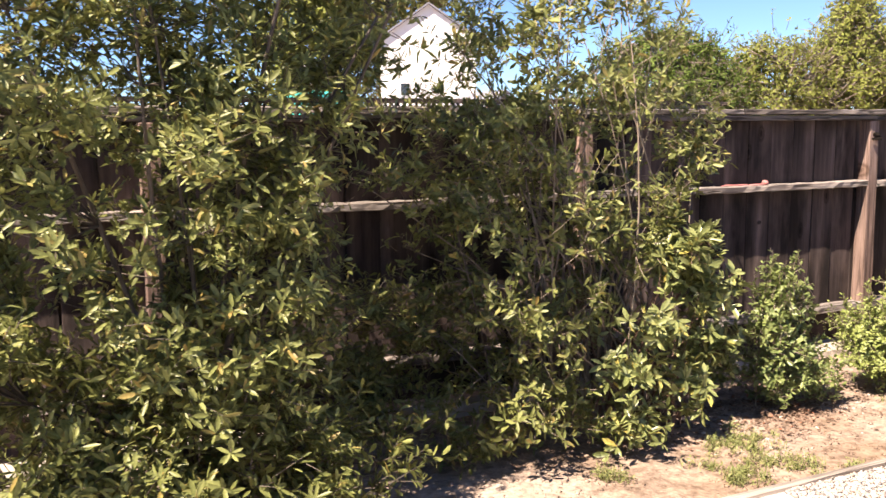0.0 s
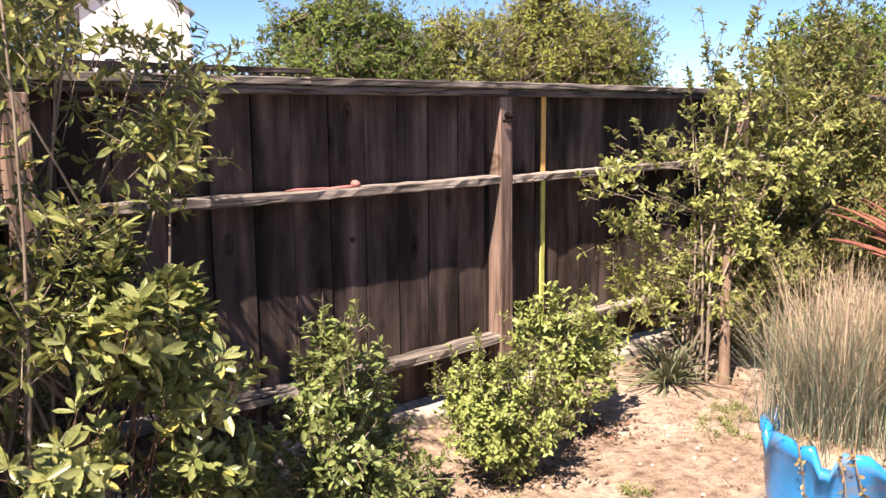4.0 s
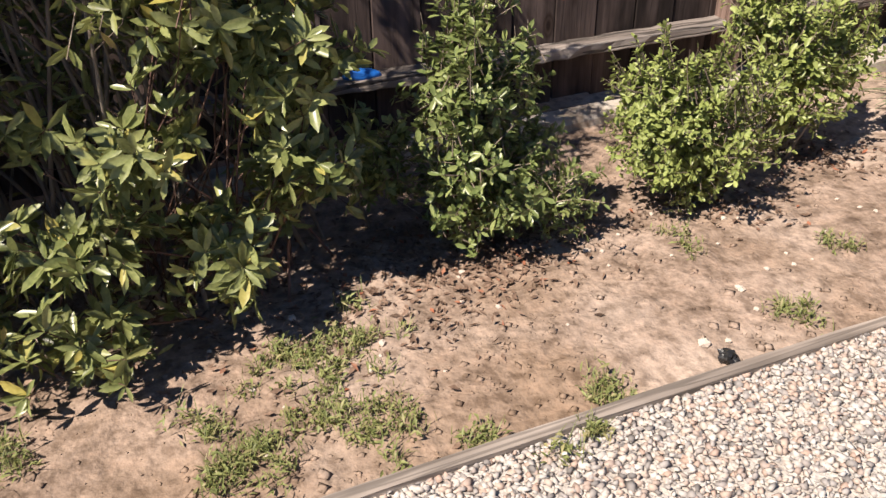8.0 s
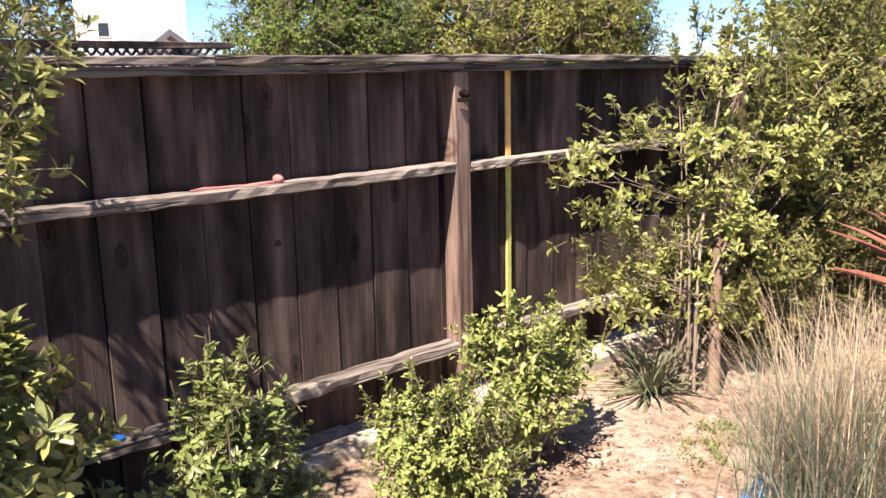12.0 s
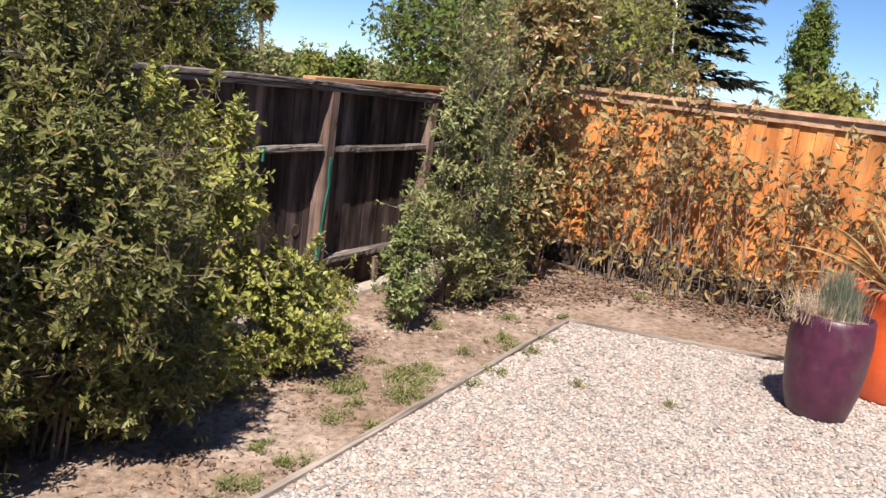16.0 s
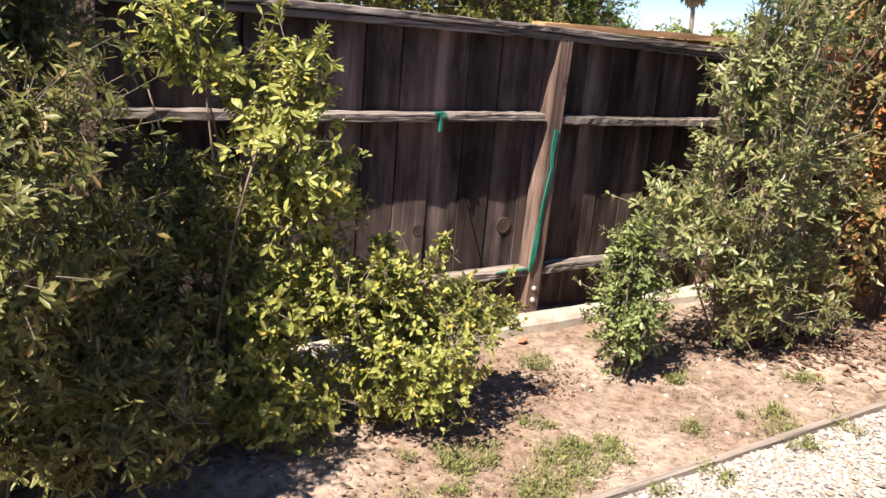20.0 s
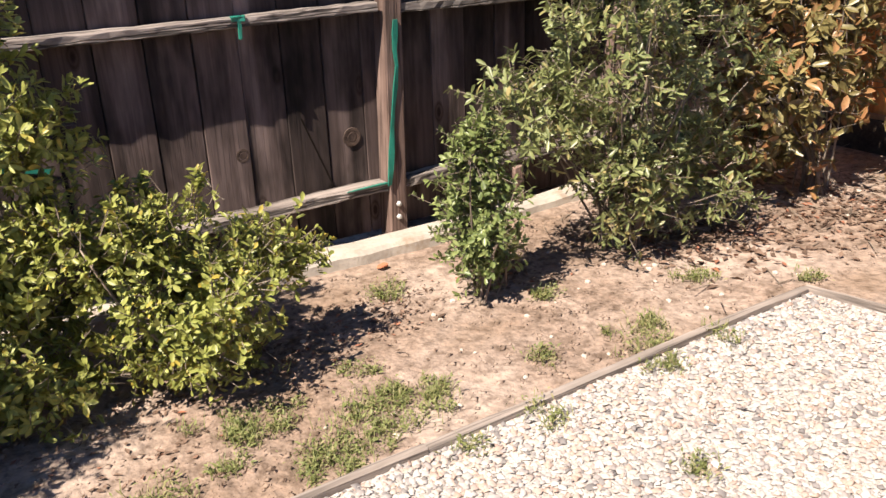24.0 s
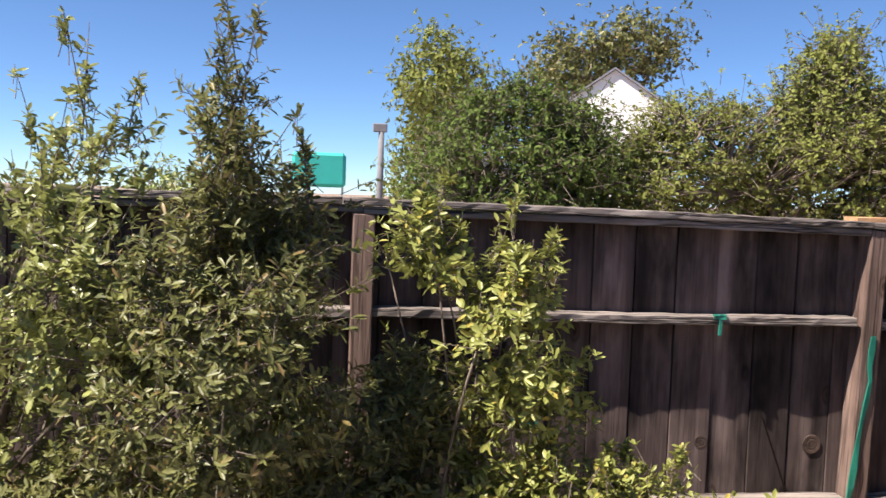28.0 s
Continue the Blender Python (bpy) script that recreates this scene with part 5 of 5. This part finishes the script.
def build_small_things():
    rng = random.Random(4)
    # green tape wound down a post and along the low rail
    tape = thing("green_tape", "torn green plastic tape hanging on a fence post", "tape", (4.90, -0.110, 0))
    strip = [(0.036, 1.12, 0.012), (0.030, 1.05, 0.016), (0.024, 0.97, 0.010), (0.030, 0.90, 0.007), (0.018, 0.80, 0.013), (0.0, 0.70, 0.008), (-0.012, 0.60, 0.010), (-0.025, 0.48, 0.015), (-0.036, 0.38, 0.014), (-0.045, 0.31, 0.010)]
    bm = bmesh.new()
    rows = [[bm.verts.new((x + s * w, -0.004 - 0.008 * rng.random(), z)) for s in (-1, 1)] + [bm.verts.new((x + s * w, 0.0, z)) for s in (1, -1)] for x, z, w in strip]
    for a, b in zip(rows, rows[1:]):
        for k in range(4):
            bm.faces.new((a[k], a[(k + 1) % 4], b[(k + 1) % 4], b[k]))
    bm.faces.new(rows[0][::-1])
    bm.faces.new(rows[-1])
    part("strip", bm_mesh("strip", bm, GREEN_TAPE), tape)
    bm = bmesh.new()
    add_box(bm, (-0.28, 0.0, 0.318), (-0.05, 0.02, 0.325), 0.004, rng)
    part("strip", bm_mesh("strip", bm, GREEN_TAPE), tape)
    scrap = thing("green_tape", "strip of green plastic tape stuck across fence boards", "tape", (3.22, -0.003, 0.68))
    bm = bmesh.new()
    add_box(bm, (-0.12, -0.006, -0.008), (0.12, 0.0, 0.012), 0.004, rng)
    part("strip", bm_mesh("strip", bm, GREEN_TAPE), scrap, at=pose(0, 0, 0, 0, 12, 0))
    knot = thing("green_tape", "scrap of green plastic tape knotted round a rail", "tape", (4.17, -0.103, 1.16))
    bm = bmesh.new()
    add_box(bm, (-0.007, -0.006, -0.05), (0.010, 0.0, 0.05), 0.004, rng)
    add_box(bm, (-0.03, -0.008, 0.028), (0.03, 0.01, 0.05), 0.005, rng)
    bmesh.ops.bevel(bm, geom=list(bm.edges), offset=0.002, segments=1, affect="EDGES")
    part("knot", bm_mesh("knot", bm, GREEN_TAPE), knot)
    # red rag along the mid rail
    rag = thing("red_rag", "faded red rag lying along the fence rail", "rag", (-1.0, -0.045, 1.197))
    pts = [(-0.36 + 0.06 * i, 0.012 * math.sin(i * 1.7), 0.006 + 0.003 * math.sin(i)) for i in range(7)]
    part("cloth", tube_mesh("cloth", pts, [0.003, 0.005, 0.004, 0.007, 0.005, 0.008, 0.010], PINK_CLOTH, 8), rag)
    bm = bmesh.new()
    bmesh.ops.create_icosphere(bm, subdivisions=2, radius=0.023)
    for v in bm.verts:
        v.co *= 1 + 0.35 * noise.noise(v.co * 30)
        v.co.z *= 0.8
    part("knot", bm_mesh("knot", bm, PINK_CLOTH, True), rag, at=pose(0.02, 0, 0.018))
    # black drip fitting at the edging
    bm = bmesh.new()
    bmesh.ops.create_icosphere(bm, subdivisions=3, radius=0.027)
    for v in bm.verts:
        v.co *= 1 + 0.5 * noise.noise(v.co * 45) + 0.35 * noise.noise(v.co * 110)
        v.co.z = max(v.co.z * 0.8, -0.018)
    ob = new("black_plug", bm_mesh("black_plug", bm, BLACK_PLASTIC))
    ob.location = (-1.31, -1.735, 0.022)
    tagged(ob, "crumpled black plastic plug lying by the edging", "plug")
    # blue scrap behind the low rail
    bm = bmesh.new()
    bmesh.ops.create_icosphere(bm, subdivisions=3, radius=0.06)
    for v in bm.verts:
        v.co.x *= 1.3
        v.co *= 1 + 0.3 * noise.noise(v.co * 14)
        v.co.z *= 0.45
        v.co.y *= 0.5
    ob = new("blue_tarp_scrap", bm_mesh("blue_tarp_scrap", bm, BLUE_CLOTH, True))
    ob.location = (-1.77, -0.06, 0.328)
    tagged(ob, "scrap of blue tarp on the low fence rail", "tarp")
    bm = bmesh.new()
    add_box(bm, (-0.03, -0.015, 0), (0.03, 0.015, 0.014), 0.006, rng)
    bmesh.ops.bevel(bm, geom=list(bm.edges), offset=0.005, segments=1, affect="EDGES")
    ob = new("terracotta_chip", bm_mesh("terracotta_chip", bm, TERRACOTTA))
    ob.matrix_basis = pose(4.65, -0.36, 0.0, 0, 0, 20)
    tagged(ob, "broken orange terracotta chip lying on the soil", "chip")
    # short stake leaning at the foot of the old fence
    st = new("wooden_stake", box_mesh("wooden_stake", (0.06, 0.03, 0.30), POST_WOOD, 0.004))
    st.matrix_basis = pose(5.68, -0.13, -0.04, 0, -4, 0)
    tagged(st, "short weathered wooden stake by the fence", "stake")


# ---------------------------------------------------------------- beyond the fences
def tree(name, label, seed, base, lobes, mat, leaf=(0.15, 0.07), per=4, tips=9, clump=0.32, trunk=0.12, stems=4, wild=0.5, hollow=0.5):
    return shrub(name, label, "tree", seed, base, lobes, mat, leaf, per, (30, 110), stems=stems, stem_r=trunk, clump=clump, tips=tips, up=0.3, keep=False, crown_name="crown", twig_r=0.006, wild=wild, hollow=hollow, group="", spacing=0.05, fine=False)


def house(name, label, at, w, d, h, ridge, turn, windows=()):
    top = thing(name, label, "house", at)
    top.rotation_euler = (0, 0, radians(turn))
    bm = bmesh.new()
    prof = [(-w / 2, 0), (w / 2, 0), (w / 2, h), (0, ridge), (-w / 2, h)]
    f = [bm.verts.new((x, 0, z)) for x, z in prof]
    b = [bm.verts.new((x, d, z)) for x, z in prof]
    bm.faces.new(f)
    bm.faces.new(b[::-1])
    for k in range(5):
        bm.faces.new((f[k], f[(k + 1) % 5], b[(k + 1) % 5], b[k]))
    part("wall", bm_mesh("wall", bm, WHITE_WALL), top)
    for s in (-1, 1):
        bm = bmesh.new()
        e, o = 0.35, 0.3
        sl = (ridge - h) / (w / 2)
        pr = [(0, ridge + 0.03), (s * (w / 2 + e), h - e * sl + 0.03), (s * (w / 2 + e), h - e * sl + 0.17), (0, ridge + 0.17)]
        f = [bm.verts.new((x, -o, z)) for x, z in pr]
        b = [bm.verts.new((x, d + o, z)) for x, z in pr]
        bm.faces.new(f)
        bm.faces.new(b[::-1])
        for k in range(4):
            bm.faces.new((f[k], f[(k + 1) % 4], b[(k + 1) % 4], b[k]))
        part("roof", bm_mesh("roof", bm, GREY_ROOF), top, "grey shingle roof slope")
    for x, z, ww, hh in windows:
        wnd = part("window", box_mesh("window", (ww, 0.06, hh), WHITE_WALL, 0.01), top, "white framed window", at=pose(x, -0.035, z))
        part("pane", box_mesh("pane", (ww - 0.16, 0.02, hh - 0.16), DARK_GLASS, 0.0), wnd, "dark glass", at=pose(0, -0.035, 0.08))
    return top


def build_beyond():
    # trees behind the old fence
    tree("bushy_tree", "broad dark green rounded tree behind the old fence", 201, (4.7, 8.2, 0), [(4.75, 8.2, 1.75, 1.7, 1.2, 1.72, 420), (5.75, 8.3, 1.7, 0.95, 0.9, 1.5, 150)], LEAF_TREE_DARK, (0.075, 0.035), 5, 20, 0.18, 0.08)
    tree("tall_tree", "tall olive-green tree with an uneven crown", 202, (7.0, 40.0, 0), [(6.92, 40.0, 6.6, 2.2, 2.3, 3.6, 120), (6.5, 40, 2.5, 2.6, 2.6, 3.0, 60)], LEAF_TREE, (0.30, 0.15), 4, 13, 0.62, 0.2)
    tree("tall_tree", "tall thin-crowned grey-green tree behind the white house", 203, (23.2, 72.0, 0), [(22.2, 72, 13.1, 4.0, 4.3, 3.6, 80), (28.0, 72, 15.7, 3.6, 3.8, 2.6, 56), (22.2, 72, 7.0, 3.8, 4.3, 4.3, 50)], LEAF_GREY, (0.55, 0.26), 4, 12, 1.19, 0.3)
    tree("leafy_tree", "light green leafy tree standing above the fence", 204, (9.6, 8.0, 0), [(9.45, 8.0, 2.45, 1.1, 0.95, 1.6, 210), (9.45, 8.0, 3.95, 0.42, 0.4, 0.45, 26), (7.5, 8.2, 2.05, 1.35, 0.9, 1.35, 200), (10.8, 8, 2.2, 0.9, 0.8, 1.5, 120)], LEAF_TREE, (0.078, 0.036), 5, 18, 0.20, 0.09)
    tree("leafy_tree", "mid-green rounded tree behind the fence", 205, (12.0, 8.5, 0), [(12.1, 8.5, 2.3, 1.3, 1.0, 1.6, 220)], LEAF_TREE_DARK, (0.080, 0.038), 5, 17, 0.22, 0.09)
    tree("leafy_tree", "dark green tree beyond the fence corner", 206, (19.0, 6.5, 0), [(19.0, 6.5, 2.4, 2.0, 1.8, 1.7, 150), (21.5, 6.0, 2.6, 1.8, 1.8, 1.8, 130)], LEAF_TREE_DARK, (0.16, 0.075), 4, 12, 0.36, 0.12)
    tree("garden_tree", "light green bushy tree behind the corner shrub", 207, (14.5, 1.5, 0), [(14.5, 1.5, 2.2, 1.9, 1.9, 1.75, 300)], LEAF_TREE, (0.090, 0.04), 5, 15, 0.22, 0.09)
    tree("round_bush", "distant yellow-green rounded bush", 208, (-3.2, 24.0, 0), [(-3.2, 24.0, 1.1, 1.6, 1.2, 1.2, 60)], LEAF_LIME, (0.2, 0.1), 4, 10, 0.4, 0.08)
    for k, (x, y, r, h) in enumerate(((48, 38, 3.0, 1.0), (52, 36, 1.6, 1.3), (57, 34.5, 3.0, 1.15), (39, 37, 3.5, 1.9), (66, 34, 2.0, 0.9))):
        tree("distant_tree", "small distant hazy green tree", 210 + k, (x, y, 0), [(x, y, h * 0.5, r, r, h * 0.6, 50)], LEAF_TREE_DARK if k % 2 else LEAF_TREE, (0.34, 0.2), 4, 12, 0.45, 0.15)
    bushes = ((43, 1.2, 1.7), (46.5, 1.1, 1.8), (49.8, 1.1, 2.15), (53, 0.4, 2.4), (55, 0.75, 2.15), (57.2, 0.7, 1.85), (60.2, 0.4, 2.0), (65, 1.2, 1.6), (70, 1.3, 1.7), (78, 1.3, 1.7), (86, 1.3, 1.6), (92, 1.4, 1.7))
    for k, (az, r, high) in enumerate(bushes):
        x, y = -0.26 + 38 * math.sin(radians(az)), -3.81 + 38 * math.cos(radians(az))
        tree("distant_bush", "distant olive-green bush beyond the fences", 240 + k, (x, y, 0), [(x, y, high * 0.5, r, r, high * 0.42, 40)], (LEAF_TREE, LEAF_TREE_DARK, LEAF_OLIVE)[k % 3], (0.24, 0.12), 4, 10, 0.22, 0.08)
    tree("round_tree", "round light green tree beyond the orange fence", 216, (42.0, -0.8, 0), [(42.0, -0.6, 1.7, 1.7, 1.7, 1.6, 80)], LEAF_TREE, (0.3, 0.15), 4, 10, 0.5, 0.15)
    tree("columnar_tree", "tall narrow dark green tree", 217, (60.0, 2.6, 0), [(60.0, 2.6, 4.4, 1.1, 1.1, 4.5, 240)], LEAF_TREE_DARK, (0.26, 0.12), 4, 14, 0.26, 0.2)
    # conifer with flat, layered branches
    rc = np.random.default_rng(9)
    con = thing("conifer", "large dark blue-green conifer with layered branches", "tree", (39.4, 6.5, 0))
    zz = np.linspace(-0.2, 17.5, 9)
    part("trunk", tube_mesh("trunk", np.stack([zz * 0, zz * 0, zz], 1), np.linspace(0.42, 0.05, 9), BARK, 9), con)
    at, way, ups, sa, sb = [], [], [], [], []
    for k in range(30):
        for j in range(13):
            z = 1.0 + k * 0.55 + rc.normal() * 0.16
            r = (4.7 * (1 - z / 18.2) + 0.25) * rc.uniform(0.72, 1.12)
            a = rc.uniform(0, 2 * np.pi)
            out = np.array([math.cos(a), math.sin(a), 0])
            side = np.array([-math.sin(a), math.cos(a), 0])
            root, end = np.array([0, 0, z + 0.2]), out * r + np.array([0, 0, z + rc.uniform(-0.25, 0.2)])
            sa.append(root)
            sb.append(end)
            m = int(10 + r * 20)
            u = rc.random(m) ** 0.6
            spread = rc.normal(size=(m, 1)) * (0.12 + 0.42 * (1 - u[:, None])) * np.minimum(1, r / 2)
            p = root + (end - root) * u[:, None] + side * spread + np.array([0, 0, 1.0]) * rc.normal(size=(m, 1)) * 0.05
            at.append(p)
            way.append(out * 0.8 + side * np.sign(spread) * 0.55 + np.array([0, 0, 1.0]) * rc.uniform(-0.35, 0.15, (m, 1)))
            ups.append(np.tile([0.0, 0, 1], (m, 1)) + rc.normal(size=(m, 3)) * 0.2)
    at, way, ups = np.concatenate(at), np.concatenate(way), np.concatenate(ups)
    v, t = sticks(np.array(sa), np.array(sb), 0.06, 0.015)
    part("branching", raw_mesh("branching", v, t, DARK_BARK), con)
    n = len(at)
    v, t = leaves(at, way, ups, rc.uniform(0.35, 0.75, n), rc.uniform(0.12, 0.24, n), rc.uniform(0.0, 0.2, n))
    part("crown", raw_mesh("crown", v, t, LEAF_PINE), con)
    # palms
    for k, (x, y, h, s) in enumerate(((112, 92, 8.6, 2.9), (150, 86, 8.0, 2.5))):
        palm = thing("palm_tree", "tall slim distant fan palm leaning a little", "palm", (x, y, 0), "palms")
        palm.rotation_euler = Matrix.Rotation(radians(-4.5), 3, (0.89, 0.457, 0)).to_euler()
        zz = np.linspace(0, h, 8)
        part("trunk", tube_mesh("trunk", np.stack([np.sin(zz * 0.15) * 0.3, zz * 0, zz], 1), np.linspace(0.45, 0.32, 8), BARK, 8), palm)
        r2 = np.random.default_rng(230 + k)
        n = 170
        w = unit(np.concatenate([r2.normal(size=(n, 2)), r2.uniform(-1.3, 1.2, (n, 1))], 1))
        v, t = leaves(np.tile([math.sin(h * 0.15) * 0.3, 0, h], (n, 1)) + w * 0.4, w, np.tile([0.0, 0, 1], (n, 1)) + r2.normal(size=(n, 3)) * 0.3, s * r2.uniform(0.6, 1, n), s * 0.3, r2.uniform(0.0, 0.35, n))
        part("crown", raw_mesh("crown", v, t, LEAF_OLIVE), palm)
        w = unit(np.concatenate([r2.normal(size=(60, 2)) * 0.35, -np.ones((60, 1))], 1))
        v, t = leaves(np.tile([math.sin(h * 0.15) * 0.3, 0, h - 0.1], (60, 1)) + w * 0.3, w, r2.normal(size=(60, 3)), s * r2.uniform(0.5, 0.85, 60), s * 0.2, r2.uniform(-0.1, 0.1, 60))
        part("skirt", raw_mesh("skirt", v, t, DRY_GRASS), palm, "hanging skirt of dead tan fronds")
    # street lamp
    lamp = thing("street_lamp", "pale metal street lamp with one arm", "lamp", (34.0, 4.6, 0))
    lamp.rotation_euler = Matrix.Rotation(radians(-4.0), 3, (0.89, 0.457, 0)).to_euler()
    part("pole", tube_mesh("pole", [(0, 0, 0), (0, 0, 2), (0, 0, 4), (0, 0, 5.5)], [0.06, 0.05, 0.042, 0.036], LAMP_METAL, 10), lamp)
    part("arm", tube_mesh("arm", [(0, 0, 5.4), (0.2, 0.35, 5.65), (0.35, 0.75, 5.8), (0.5, 1.1, 5.85)], [0.03, 0.027, 0.024, 0.02], LAMP_METAL, 8), lamp)
    part("head", box_mesh("head", (0.16, 0.45, 0.09), LAMP_METAL, 0.02), lamp, at=pose(0.55, 1.3, 5.8))
    # neighbours' houses, a teal canopy and a wooden pole
    house("white_house", "white painted two-storey gabled house beyond the trees", (20.6, 54.5, 0), 7.0, 9.0, 8.6, 11.0, -20, ((-1.8, 4.4, 0.8, 1.0),))
    house("garden_shed", "low shed with a dark grey gabled roof behind the old fence", (5.72, 16.0, 0), 1.3, 2.0, 2.1, 2.55, 0)
    house("low_house", "low grey-roofed house far behind the fence", (44.0, 41.0, 0), 5.0, 7.0, 1.3, 2.2, -35)
    cn = thing("canopy", "flat teal canvas canopy over the neighbour's yard", "canopy", (1.6, 19.4, 0))
    part("cover", box_mesh("cover", (1.4, 1.4, 0.9), TEAL, 0.08), cn, at=pose(0, 0, 1.88))
    for sx in (-1, 1):
        for sy in (-1, 1):
            part("leg", box_mesh("leg", (0.05, 0.05, 1.89), LAMP_METAL, 0.0), cn, at=pose(sx * 0.62, sy * 0.62, 0))
    pole = thing("utility_pole", "dark slim utility pole with a fixture", "pole", (3.46, 26.0, 0))
    part("shaft", tube_mesh("shaft", [(0, 0, 0), (0, 0, 2), (0, 0, 4.1)], [0.14, 0.12, 0.1], GREY_POLE, 8), pole)
    part("fixture", box_mesh("fixture", (0.5, 0.2, 0.3), GREY_POLE, 0.03), pole, at=pose(-0.05, 0, 3.9))
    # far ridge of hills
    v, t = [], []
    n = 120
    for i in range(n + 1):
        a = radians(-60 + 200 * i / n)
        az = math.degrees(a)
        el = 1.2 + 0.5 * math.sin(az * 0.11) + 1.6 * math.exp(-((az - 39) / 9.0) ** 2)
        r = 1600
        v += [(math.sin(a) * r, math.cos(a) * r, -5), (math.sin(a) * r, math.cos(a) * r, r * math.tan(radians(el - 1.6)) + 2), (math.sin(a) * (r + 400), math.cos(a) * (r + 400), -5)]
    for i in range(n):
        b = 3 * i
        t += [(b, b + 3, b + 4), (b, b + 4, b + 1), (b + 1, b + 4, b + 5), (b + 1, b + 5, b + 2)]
    tagged(new("backdrop", raw_mesh("backdrop", np.array(v), t, HILL, smooth=True)), "distant hills coloured blue-grey for haze", "hills", kind="structure")
    # unseen near side of the yard behind the walker, added; tan limits bounce
    w = thing("yard_wall", "plain tan stucco wall added out of view to close the yard behind the walker", "wall", (-1.0, -9.0, 0), kind="structure")
    part("wall", box_mesh("wall", (20.0, 0.2, 2.6), TAN_STUCCO, 0.01), w)


build_ground()
build_gravel()
build_edging()
build_footing()
build_shrubs()
build_pots()
build_ground_cover()
build_small_things()
build_beyond()
build_old_fence()
build_new_fence()
